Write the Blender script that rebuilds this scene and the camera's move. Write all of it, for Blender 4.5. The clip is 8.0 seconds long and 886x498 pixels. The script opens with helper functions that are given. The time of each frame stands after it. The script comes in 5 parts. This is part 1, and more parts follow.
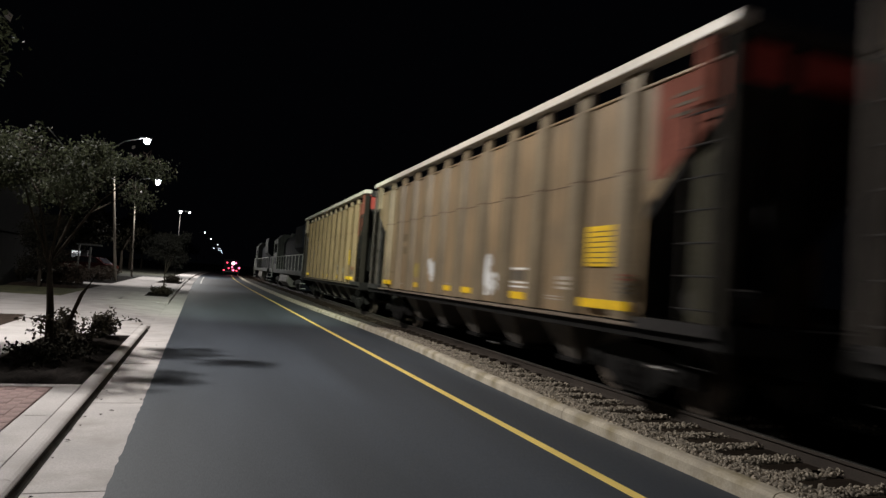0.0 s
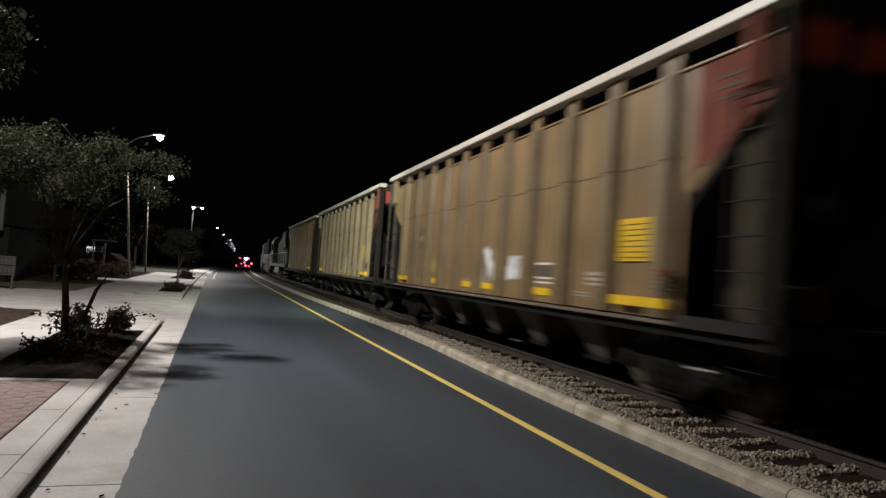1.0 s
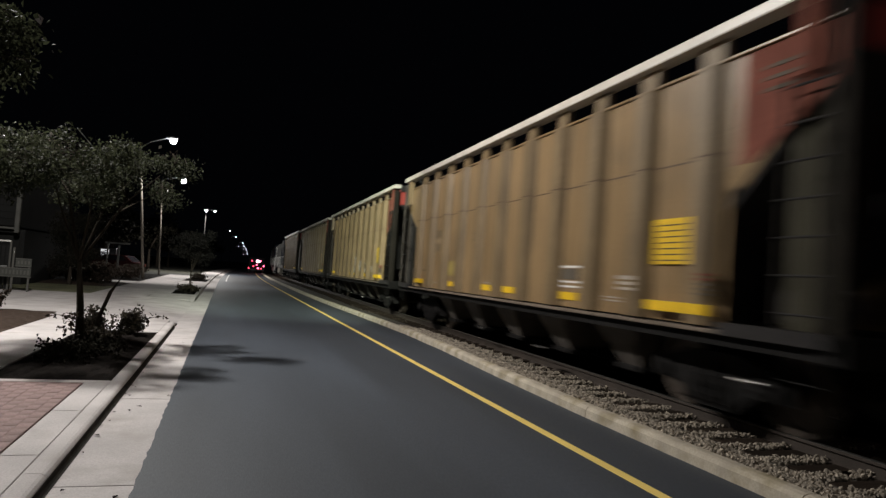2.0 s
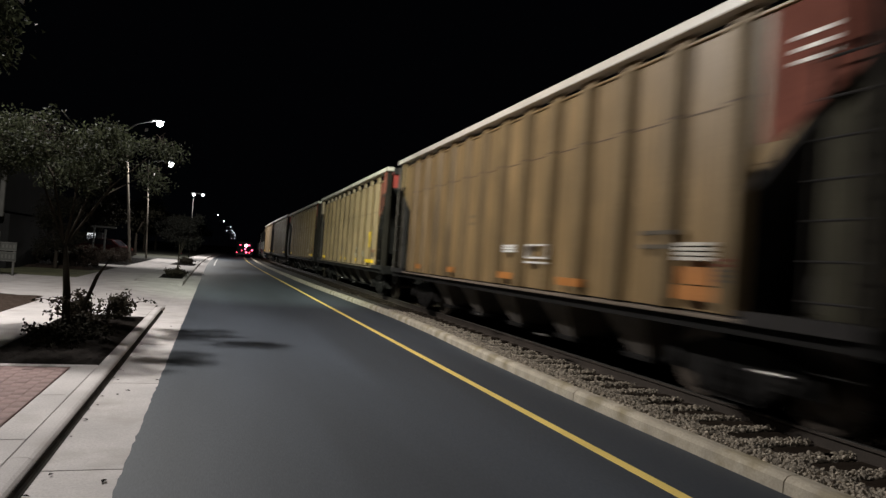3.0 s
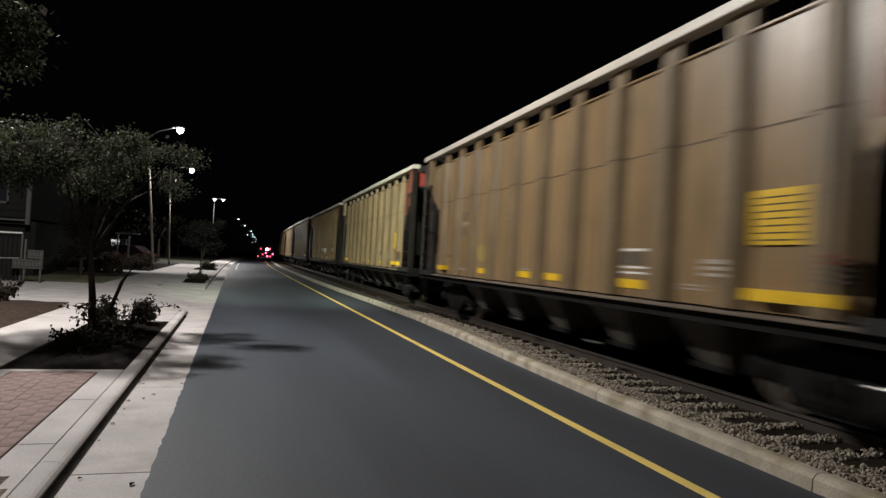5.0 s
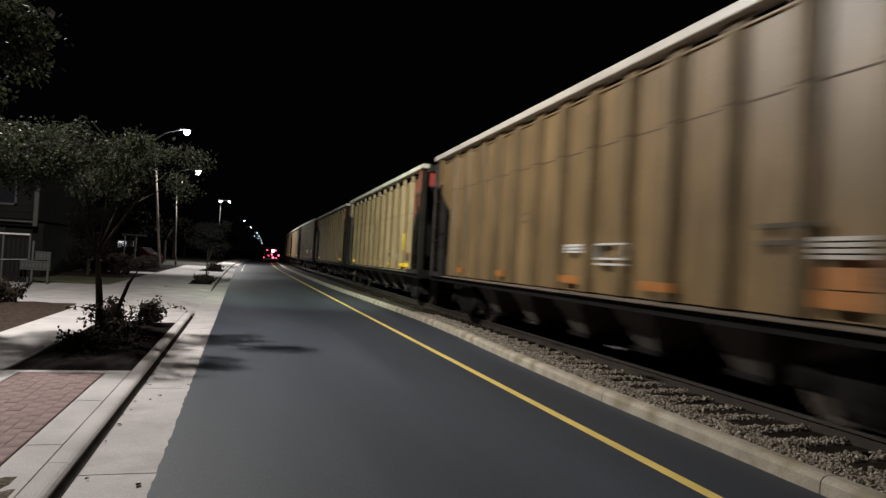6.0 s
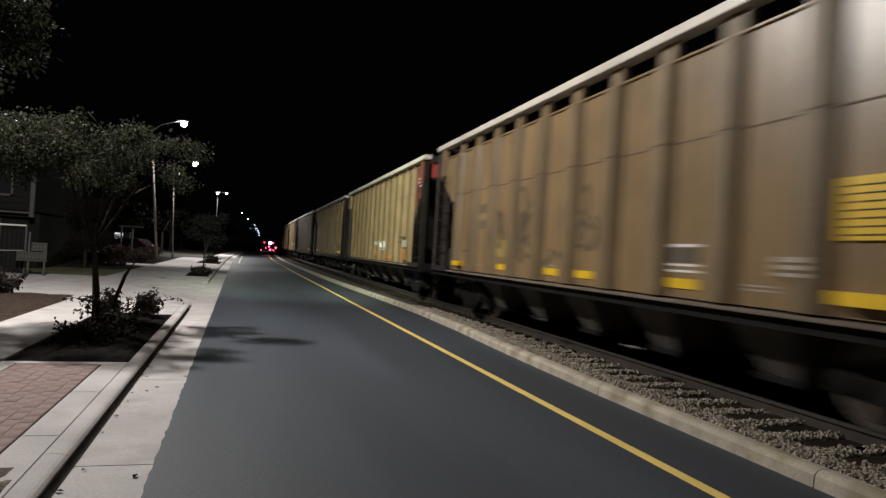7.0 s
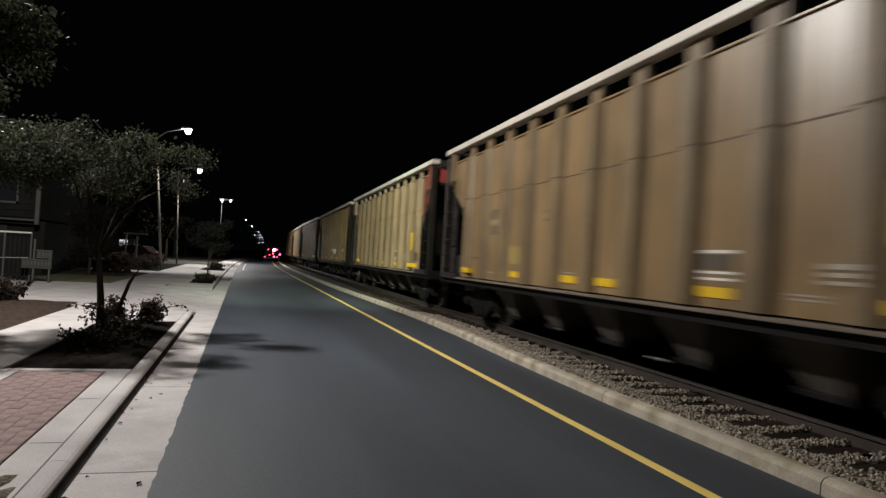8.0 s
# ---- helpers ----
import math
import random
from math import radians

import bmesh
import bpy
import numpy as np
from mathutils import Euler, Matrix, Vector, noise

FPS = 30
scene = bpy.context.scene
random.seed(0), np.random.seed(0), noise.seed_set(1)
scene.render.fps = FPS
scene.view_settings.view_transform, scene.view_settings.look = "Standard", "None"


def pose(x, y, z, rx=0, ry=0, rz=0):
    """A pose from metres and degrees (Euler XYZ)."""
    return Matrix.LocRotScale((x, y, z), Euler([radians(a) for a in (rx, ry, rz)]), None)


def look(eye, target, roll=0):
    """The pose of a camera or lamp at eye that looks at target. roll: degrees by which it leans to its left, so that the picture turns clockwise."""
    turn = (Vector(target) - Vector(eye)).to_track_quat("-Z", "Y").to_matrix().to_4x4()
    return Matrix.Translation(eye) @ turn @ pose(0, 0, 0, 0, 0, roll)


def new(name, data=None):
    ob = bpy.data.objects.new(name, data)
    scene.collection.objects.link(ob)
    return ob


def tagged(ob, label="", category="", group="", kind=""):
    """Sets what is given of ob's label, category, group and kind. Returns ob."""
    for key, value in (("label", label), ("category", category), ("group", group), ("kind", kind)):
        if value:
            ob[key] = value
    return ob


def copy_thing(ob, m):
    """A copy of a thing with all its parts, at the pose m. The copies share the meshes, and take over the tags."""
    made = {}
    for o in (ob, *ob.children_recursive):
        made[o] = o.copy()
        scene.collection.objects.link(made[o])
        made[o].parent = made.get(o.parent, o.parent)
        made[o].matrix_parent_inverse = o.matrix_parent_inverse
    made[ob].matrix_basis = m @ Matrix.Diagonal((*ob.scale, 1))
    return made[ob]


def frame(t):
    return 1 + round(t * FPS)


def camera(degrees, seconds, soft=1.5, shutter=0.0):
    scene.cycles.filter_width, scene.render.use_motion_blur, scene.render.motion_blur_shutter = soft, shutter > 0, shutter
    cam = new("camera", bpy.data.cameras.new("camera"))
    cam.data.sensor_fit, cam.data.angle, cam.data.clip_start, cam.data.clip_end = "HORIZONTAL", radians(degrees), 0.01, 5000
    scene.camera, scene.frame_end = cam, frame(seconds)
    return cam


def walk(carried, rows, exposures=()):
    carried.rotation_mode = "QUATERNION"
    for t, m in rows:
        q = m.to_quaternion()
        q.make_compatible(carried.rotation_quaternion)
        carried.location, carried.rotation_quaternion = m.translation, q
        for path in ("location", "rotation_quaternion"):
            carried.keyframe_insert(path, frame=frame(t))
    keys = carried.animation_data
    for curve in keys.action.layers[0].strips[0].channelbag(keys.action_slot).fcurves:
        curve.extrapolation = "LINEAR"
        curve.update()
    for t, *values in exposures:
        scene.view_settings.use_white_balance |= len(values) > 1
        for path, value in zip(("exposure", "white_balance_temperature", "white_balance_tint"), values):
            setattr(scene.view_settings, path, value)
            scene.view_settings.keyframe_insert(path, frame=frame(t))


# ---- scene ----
cam = camera(67.0, 8.0, soft=1.4, shutter=0.7)
EYE = (0.0, 0.0, 1.6)
# seconds, degrees turned to the right of the street, degrees up, degrees of lean to the left
TURNS = [
    (0.0, 19.72, 2.69, 4.15), (0.5, 19.47, 2.33, 4.36), (1.0, 18.78, 2.20, 4.06), (1.5, 18.07, 1.82, 4.18),
    (1.7, 17.75, 2.39, 4.11), (2.8, 18.56, 1.46, 4.2), (3.0, 18.82, 1.11, 4.21), (3.5, 18.74, 1.70, 4.35), (4.0, 18.70, 2.03, 4.17),
    (4.5, 17.08, 1.19, 3.30), (4.7, 17.2, 1.14, 3.25), (5.8, 16.8, 0.78, 3.25), (6.0, 16.69, 1.14, 3.23), (6.5, 16.96, 0.51, 3.34), (7.0, 16.95, 0.57, 3.52),
    (7.5, 16.75, 1.35, 3.35), (8.0, 16.60, 1.11, 3.43),
]


def facing(yaw, pitch, roll):
    a, b = radians(yaw), radians(pitch)
    x, y, z = EYE
    return look(EYE, (x + math.sin(a) * math.cos(b), y + math.cos(a) * math.cos(b), z + math.sin(b)), roll)


walk(cam, [(t, facing(a, b, c)) for t, a, b, c in TURNS])

# ---- world and light ----
world = bpy.data.worlds.new("night")
scene.world = world
world.use_nodes = True
world.node_tree.nodes["Background"].inputs[0].default_value = (0.10, 0.11, 0.16, 1)
world.node_tree.nodes["Background"].inputs[1].default_value = 0.006
scene.view_settings.exposure = 0.0


def street_light(place, watts, aim=None, color=(1.0, 0.965, 0.92), cone=172, size=0.11, blend=0.12):
    d = bpy.data.lights.new("street_light", "SPOT")
    d.energy, d.color, d.spot_size, d.spot_blend, d.shadow_soft_size = watts, color, radians(cone), blend, size
    ob = new("street_light", d)
    ob.matrix_world = look(place, aim or (place[0] + 0.01, place[1], 0))
    return ob


# ---- materials ----
def material(name, color, rough=0.7, metal=0.0, spread=0.15, scale=3.0, fine=60.0, bump=0.15, spots=None, spot_amount=0.0,
             spot_scale=1.2, streak=0.0, spec=0.5, glow=0.0, per_piece=0.0, stretch=(1, 1, 1), bump_size=0.01, vary=False):
    m = bpy.data.materials.new(name)
    m.use_nodes = True
    nt = m.node_tree
    n, l = nt.nodes, nt.links
    b = n["Principled BSDF"]
    b.inputs["Roughness"].default_value, b.inputs["Metallic"].default_value = rough, metal
    b.inputs["Specular IOR Level"].default_value = spec
    if glow:
        b.inputs["Base Color"].default_value = (*color, 1)
        b.inputs["Emission Color"].default_value = (*color, 1)
        b.inputs["Emission Strength"].default_value = glow
        return m
    co = n.new("ShaderNodeTexCoord")
    mp = n.new("ShaderNodeMapping")
    mp.inputs["Scale"].default_value = stretch
    place = co.outputs["Object"]
    if vary:
        info0 = n.new("ShaderNodeObjectInfo")
        far = n.new("ShaderNodeVectorMath")
        far.operation = "MULTIPLY_ADD"
        far.inputs[1].default_value = (0, 37, 11)
        l.new(info0.outputs["Random"], far.inputs[0])
        l.new(place, far.inputs[2])
        place = far.outputs[0]
    l.new(place, mp.inputs[0])

    def noise_at(s, detail=4.0):
        t = n.new("ShaderNodeTexNoise")
        t.inputs["Scale"].default_value, t.inputs["Detail"].default_value = s, detail
        l.new(mp.outputs[0], t.inputs["Vector"])
        return t.outputs["Fac"]

    def mixed(fac, a, bcol):
        x = n.new("ShaderNodeMix")
        x.data_type = "RGBA"
        if isinstance(fac, float):
            x.inputs[0].default_value = fac
        else:
            l.new(fac, x.inputs[0])
        for i, v in ((6, a), (7, bcol)):
            if isinstance(v, tuple):
                x.inputs[i].default_value = (*v, 1)
            else:
                l.new(v, x.inputs[i])
        return x.outputs[2]

    def ramp(fac, lo, hi):
        r = n.new("ShaderNodeMapRange")
        r.inputs[1].default_value, r.inputs[2].default_value = lo, hi
        l.new(fac, r.inputs[0])
        return r.outputs[0]

    dark = tuple(c * (1 - spread) for c in color)
    light = tuple(min(1, c * (1 + spread)) for c in color)
    large, small = noise_at(scale), noise_at(fine, 6.0)
    c = mixed(ramp(large, 0.35, 0.65), dark, light)
    c = mixed(ramp(small, 0.3, 0.75), c, mixed(0.5, c, tuple(v * 0.55 for v in color)))
    if spots:
        s = ramp(noise_at(spot_scale, 8.0), 0.62 - 0.25 * spot_amount, 0.72)
        c = mixed(s, c, spots)
    if streak:
        mp2 = n.new("ShaderNodeMapping")
        mp2.inputs["Scale"].default_value = (6, 6, 0.35)
        l.new(place, mp2.inputs[0])
        t = n.new("ShaderNodeTexNoise")
        t.inputs["Scale"].default_value, t.inputs["Detail"].default_value = 1.5, 6
        l.new(mp2.outputs[0], t.inputs["Vector"])
        c = mixed(ramp(t.outputs["Fac"], 0.5, 0.5 + 0.5 / max(streak, 0.01) * 0.4), c, tuple(v * 0.45 for v in color))
    if per_piece:
        info = n.new("ShaderNodeObjectInfo")
        geo = n.new("ShaderNodeNewGeometry")
        add = n.new("ShaderNodeMath")
        add.operation = "ADD"
        l.new(info.outputs["Random"], add.inputs[0])
        l.new(geo.outputs["Random Per Island"], add.inputs[1])
        fr = n.new("ShaderNodeMath")
        fr.operation = "FRACT"
        l.new(add.outputs[0], fr.inputs[0])
        hsv = n.new("ShaderNodeHueSaturation")
        l.new(ramp2(nt, fr.outputs[0], 1 - per_piece, 1 + per_piece), hsv.inputs["Value"])
        l.new(c, hsv.inputs["Color"])
        c = hsv.outputs[0]
    l.new(c, b.inputs["Base Color"])
    r = n.new("ShaderNodeMapRange")
    r.inputs[3].default_value, r.inputs[4].default_value = max(0.03, rough - 0.12), min(1, rough + 0.12)
    l.new(small, r.inputs[0])
    l.new(r.outputs[0], b.inputs["Roughness"])
    if bump:
        bp = n.new("ShaderNodeBump")
        bp.inputs["Strength"].default_value, bp.inputs["Distance"].default_value = bump, bump_size
        l.new(small, bp.inputs["Height"])
        l.new(bp.outputs[0], b.inputs["Normal"])
    return m


def ramp2(nt, fac, lo, hi):
    r = nt.nodes.new("ShaderNodeMapRange")
    r.inputs[3].default_value, r.inputs[4].default_value = lo, hi
    nt.links.new(fac, r.inputs[0])
    return r.outputs[0]


def thin_leaf(m, share=0.4):
    """Lets part of the light through, as a thin leaf does."""
    n, l = m.node_tree.nodes, m.node_tree.links
    b = n["Principled BSDF"]
    through_light = n.new("ShaderNodeBsdfTranslucent")
    blend = n.new("ShaderNodeMixShader")
    blend.inputs[0].default_value = share
    l.new(b.inputs["Base Color"].links[0].from_socket, through_light.inputs["Color"])
    l.new(b.outputs[0], blend.inputs[1])
    l.new(through_light.outputs[0], blend.inputs[2])
    l.new(blend.outputs[0], n["Material Output"].inputs["Surface"])
    return m


ASPHALT = material("asphalt", (0.042, 0.050, 0.064), 0.68, spread=0.36, scale=0.6, stretch=(1, 0.12, 1), fine=150, bump=0.08, spots=(0.030, 0.034, 0.043), spot_amount=0.5, spot_scale=0.4)
CONCRETE = material("concrete", (0.48, 0.445, 0.435), 0.85, spread=0.12, scale=1.3, fine=70, bump=0.25, spots=(0.33, 0.30, 0.28), spot_amount=0.4, spot_scale=1.8, per_piece=0.06)
KERB = material("kerb_concrete", (0.43, 0.375, 0.295), 0.88, spread=0.2, scale=2.5, fine=45, bump=0.5, spots=(0.22, 0.18, 0.10), spot_amount=0.45, spot_scale=2.2, per_piece=0.07)
JOINT = material("joint_dirt", (0.05, 0.045, 0.04), 0.95)
SAND = material("jointing_sand", (0.20, 0.128, 0.118), 0.95)
DIRT_SHADE = material("gutter_dirt_and_shade", (0.03, 0.026, 0.022), 0.95, spec=0.1, spread=0.5, scale=5, fine=40)
BRICK = material("paver_brick", (0.215, 0.137, 0.127), 0.85, spread=0.2, scale=6, fine=80, bump=0.3, spots=(0.25, 0.19, 0.175), spot_amount=0.5, spot_scale=3, per_piece=0.07)
YELLOW_LINE = material("yellow_road_paint", (0.93, 0.68, 0.19), 0.6, spread=0.08, scale=2, fine=120, bump=0.3)
WHITE_LINE = material("white_road_paint", (0.6, 0.6, 0.58), 0.6, spread=0.08, scale=2, fine=120, bump=0.2)
BALLAST = material("ballast_stone", (0.30, 0.255, 0.20), 0.9, spread=0.25, scale=9, fine=60, bump=0.4, per_piece=0.4)
BALLAST_DARK = material("dark_ballast_stone", (0.075, 0.058, 0.042), 0.9, spread=0.25, scale=9, fine=60, bump=0.4, per_piece=0.4)
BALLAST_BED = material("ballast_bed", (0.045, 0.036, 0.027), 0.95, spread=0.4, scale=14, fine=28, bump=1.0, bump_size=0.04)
TIE = material("creosoted_wood", (0.026, 0.019, 0.014), 0.95, spec=0.05, spread=0.3, scale=3, fine=30, bump=0.6, stretch=(0.3, 3, 3), per_piece=0.25)
RAIL = material("rail_steel", (0.05, 0.038, 0.03), 0.7, 0.3, spread=0.2)
RAILTOP = material("polished_rail_head", (0.3, 0.29, 0.27), 0.45, 1.0, spread=0.05, bump=0.05)
EARTH = material("dark_earth", (0.05, 0.05, 0.035), 0.95, spread=0.4, scale=0.4, fine=12, bump=0.6, bump_size=0.05)
GRASS = material("lawn_grass", (0.105, 0.105, 0.052), 0.9, spread=0.35, scale=1.5, fine=40, bump=0.8, bump_size=0.03, per_piece=0.3)
# mulch colour taken down to near-black for the shade of shrub and crown
MULCH = material("shade_dark_mulch", (0.010, 0.008, 0.007), 0.95, spec=0.05, spread=0.4, scale=8, fine=45, bump=1.0, bump_size=0.03, per_piece=0.3)
LITTER = material("pale_leaf_litter", (0.17, 0.145, 0.115), 0.95, spec=0.05, spread=0.5, scale=14, fine=40, bump=1.0, bump_size=0.03, spots=(0.05, 0.045, 0.03), spot_amount=0.6, spot_scale=9)
BROWN_MULCH = material("brown_bark_mulch", (0.055, 0.040, 0.032), 0.95, spec=0.05, spread=0.4, scale=8, fine=45, bump=1.0, bump_size=0.03)
BARK = material("tree_bark", (0.042, 0.035, 0.028), 0.95, spec=0.03, spread=0.25, scale=8, fine=60, bump=0.6, stretch=(1, 1, 0.3))
LEAF = material("tree_leaf", (0.033, 0.037, 0.021), 0.65, spread=0.3, scale=4, fine=50, bump=0.1, spec=0.14, per_piece=0.45)
# leaf colour raised so that the nearest shrub looks lit
LEAF_BRIGHT = material("brightened_pale_leaf", (0.12, 0.105, 0.07), 0.8, spread=0.3, scale=4, fine=50, bump=0.1, spec=0.06, per_piece=0.45)
LEAF_DARK = material("shrub_leaf", (0.045, 0.038, 0.027), 0.65, spread=0.3, scale=4, fine=50, bump=0.1, spec=0.2, per_piece=0.4)
# leaf copy darkened by colour where foliage lies in shade or darkness
LEAF_SHADE = material("shade_darkened_leaf", (0.014, 0.013, 0.009), 0.8, spread=0.3, scale=4, fine=50, bump=0.1, spec=0.05, per_piece=0.4)
LEAF_GREY = material("dusty_grey_leaf", (0.022, 0.020, 0.018), 0.75, spread=0.3, scale=4, fine=50, bump=0.1, spec=0.2, per_piece=0.3)
LEAF_BROWN = material("brownish_leaf", (0.046, 0.034, 0.026), 0.75, spread=0.3, scale=4, fine=50, bump=0.1, spec=0.2, per_piece=0.4)
for leaf_material in (LEAF, LEAF_DARK, LEAF_GREY, LEAF_BROWN):
    thin_leaf(leaf_material)
FLOWER = material("pale_flower", (0.65, 0.6, 0.6), 0.7, per_piece=0.1)
POLEGREY = material("dull_pole_steel", (0.012, 0.012, 0.012), 0.9, 0.0, spec=0.05, spread=0.15)
GALV = material("galvanised_steel", (0.45, 0.45, 0.44), 0.5, 0.5, spread=0.1)
WOODPOLE = material("weathered_pole_wood", (0.24, 0.21, 0.175), 0.9, spread=0.25, scale=3, fine=40, bump=0.5, stretch=(3, 3, 0.3))
LAMPGLASS = material("lit_lamp_lens", (0.93, 0.96, 1.0), glow=60.0)
FARGLOW = material("lit_far_lamp_lens", (0.9, 0.95, 1.0), glow=14.0)
BLACK = material("black_paint", (0.012, 0.012, 0.014), 0.5, spread=0.2)
CABLE = material("weathered_cable", (0.3, 0.3, 0.29), 0.6)
# rolling stock
TAN = material("dusty_tan_car_paint", (0.262, 0.172, 0.085), 0.36, spec=0.38, spread=0.15, scale=0.7, fine=30, bump=0.1, spots=(0.17, 0.115, 0.062), spot_amount=0.45, spot_scale=0.9, streak=0.95, vary=True)
TAN_RIB = material("darker_rib_paint", (0.195, 0.134, 0.068), 0.55, spec=0.4, spread=0.15, scale=1.2, fine=30, bump=0.1, streak=0.7, vary=True, per_piece=0.08)
TAN_GREY = material("grey_brown_car_paint", (0.252, 0.176, 0.102), 0.40, spec=0.4, spread=0.17, scale=0.7, fine=30, bump=0.1, spots=(0.16, 0.118, 0.075), spot_amount=0.5, spot_scale=0.9, streak=0.95, vary=True)
TAN_GREY_RIB = material("darker_grey_brown_rib_paint", (0.195, 0.147, 0.090), 0.55, spec=0.4, spread=0.15, scale=1.2, fine=30, bump=0.1, streak=0.7, vary=True, per_piece=0.08)
TAN_B = material("olive_tan_car_paint", (0.242, 0.158, 0.072), 0.45, spec=0.35, spread=0.18, scale=0.7, fine=30, bump=0.1, spots=(0.16, 0.108, 0.052), spot_amount=0.5, spot_scale=0.9, streak=0.95, vary=True)
TAN_B_RIB = material("darker_olive_rib_paint", (0.190, 0.127, 0.058), 0.6, spec=0.3, spread=0.15, scale=1.2, fine=30, bump=0.1, streak=0.8, vary=True, per_piece=0.08)
SILL = material("dusty_sill_paint", (0.17, 0.135, 0.105), 0.8, spec=0.15, spread=0.2, scale=2, fine=30, bump=0.1, streak=0.3)
CHORD = material("pale_chord_paint", (0.60, 0.55, 0.48), 0.45, spread=0.12, scale=1.5, fine=30, bump=0.1)
SEAM = material("seam_rust", (0.10, 0.062, 0.032), 0.75, spread=0.2)
GREY_CAR = material("sooty_grey_car_paint", (0.15, 0.14, 0.12), 0.6, spread=0.2, scale=0.8, fine=30, bump=0.1, streak=0.6)
# grime and the shade beneath the wagons share this near-black
UNDER = material("grimy_shaded_underframe", (0.009, 0.008, 0.0075), 0.8, spec=0.15, spread=0.35, scale=3, fine=25, bump=0.4)
CHUTE = material("dusty_hopper_chute", (0.075, 0.063, 0.053), 0.75, spread=0.3, scale=2, fine=25, bump=0.3, streak=0.5)
# grime plus the shade of the inset wagon ends, both in this colour
ENDGREY = material("end_grime_and_shade", (0.030, 0.027, 0.026), 0.85, spec=0.2, spread=0.3, scale=1.5, fine=25, bump=0.2, streak=0.6)
REDPAINT = material("faded_red_paint", (0.185, 0.064, 0.045), 0.85, spec=0.1, spread=0.2, scale=2, fine=30, bump=0.1, streak=0.4)
REDEND = material("red_end_paint", (0.33, 0.055, 0.045), 0.7, spec=0.2, spread=0.2, scale=2, fine=30, bump=0.1, streak=0.4)
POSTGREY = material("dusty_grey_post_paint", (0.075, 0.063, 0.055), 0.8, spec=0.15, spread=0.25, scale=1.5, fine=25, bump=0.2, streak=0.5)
# near-black puts the shade of the wagon ends into posts, braces and ladders
DARKEND = material("shade_dark_end_post", (0.016, 0.013, 0.010), 0.85, spec=0.15, spread=0.3, scale=1.5, fine=25, bump=0.2)
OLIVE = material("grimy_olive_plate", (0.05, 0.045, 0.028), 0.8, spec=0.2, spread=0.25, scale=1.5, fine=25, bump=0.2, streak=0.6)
FADED = material("faded_yellow_paint", (0.34, 0.255, 0.075), 0.5, spread=0.2, scale=3, fine=40, bump=0.05)
YELLOW = material("reflective_yellow", (0.80, 0.50, 0.02), 0.4, spread=0.1, scale=3, fine=40, bump=0.05)
ORANGE = material("orange_paint", (0.42, 0.16, 0.035), 0.5, spread=0.15, scale=3, fine=40, bump=0.05)
WORNWHITE = material("worn_white_stencil", (0.36, 0.31, 0.25), 0.6, spread=0.2, scale=5, fine=40, bump=0.05)
WHITEPAINT = material("white_stencil_paint", (0.72, 0.70, 0.66), 0.55, spread=0.12, scale=5, fine=40, bump=0.05)
SPRAY = material("white_spray_paint", (0.66, 0.66, 0.66), 0.6, spread=0.2, scale=3, fine=20, bump=0.05)
DARKSPRAY = material("dark_spray_paint", (0.115, 0.088, 0.055), 0.75, spec=0.2, spread=0.3, scale=3, fine=20, bump=0.05)
FAINT = material("faint_pale_stencil", (0.33, 0.25, 0.15), 0.6, spread=0.2, scale=5, fine=40, bump=0.05)
GHOST = material("faded_dark_stencil", (0.165, 0.122, 0.074), 0.6, spec=0.2, spread=0.25, scale=5, fine=40, bump=0.05)
STENCIL = material("dark_stencil_paint", (0.105, 0.088, 0.068), 0.8, spec=0.15)
WHEEL = material("wheel_steel", (0.10, 0.08, 0.065), 0.5, 0.5, spread=0.3)
LOCO_DARK = material("dark_blue_loco_paint", (0.006, 0.007, 0.011), 0.8, spec=0.1, spread=0.2, scale=1.5)
LOCO_GREY = material("light_grey_loco_paint", (0.065, 0.065, 0.062), 0.7, spec=0.2, spread=0.25, scale=1.5, streak=0.7)
LOCO_RAIL = material("pale_handrail_paint", (0.40, 0.40, 0.38), 0.5, spread=0.1)
GLASS = material("dark_window_glass", (0.02, 0.02, 0.025), 0.08, spread=0.1, bump=0.0)
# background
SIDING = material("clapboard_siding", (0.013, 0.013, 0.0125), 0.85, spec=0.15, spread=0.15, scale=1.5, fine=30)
WHITEWOOD = material("white_painted_wood", (0.12, 0.118, 0.11), 0.6, spread=0.12, scale=3)
SIGNBOARD = material("dull_sign_paint", (0.035, 0.036, 0.03), 0.7, spread=0.2, scale=3)
PALETRIM = material("pale_worn_trim", (0.065, 0.063, 0.055), 0.6, spread=0.15, scale=3)
ROOF = material("shingle_roof", (0.02, 0.02, 0.022), 0.9, spec=0.1, spread=0.3, scale=5, fine=30, bump=0.5)
SIGNLIGHT = material("lit_sign_face", (0.95, 0.97, 1.0), glow=0.9)
SIGNDIM = material("dim_sign_face", (0.85, 0.87, 0.95), glow=0.09)
CARPAINT = material("dark_red_car_paint", (0.05, 0.012, 0.012), 0.25, 0.2, spread=0.1, bump=0.0)
CARDARK = material("black_car_paint", (0.006, 0.006, 0.008), 0.6, 0.0, spec=0.1, spread=0.1, bump=0.0)
TAIL = material("lit_tail_lamp", (1.0, 0.05, 0.10), glow=6.0)
BEACON = material("white_hot_beacon", (1.0, 0.55, 0.68), glow=14.0)
TAILHOT = material("glaring_beacon", (1.0, 0.12, 0.24), glow=5.0)
RUBBER = material("tyre_rubber", (0.02, 0.02, 0.02), 0.85)


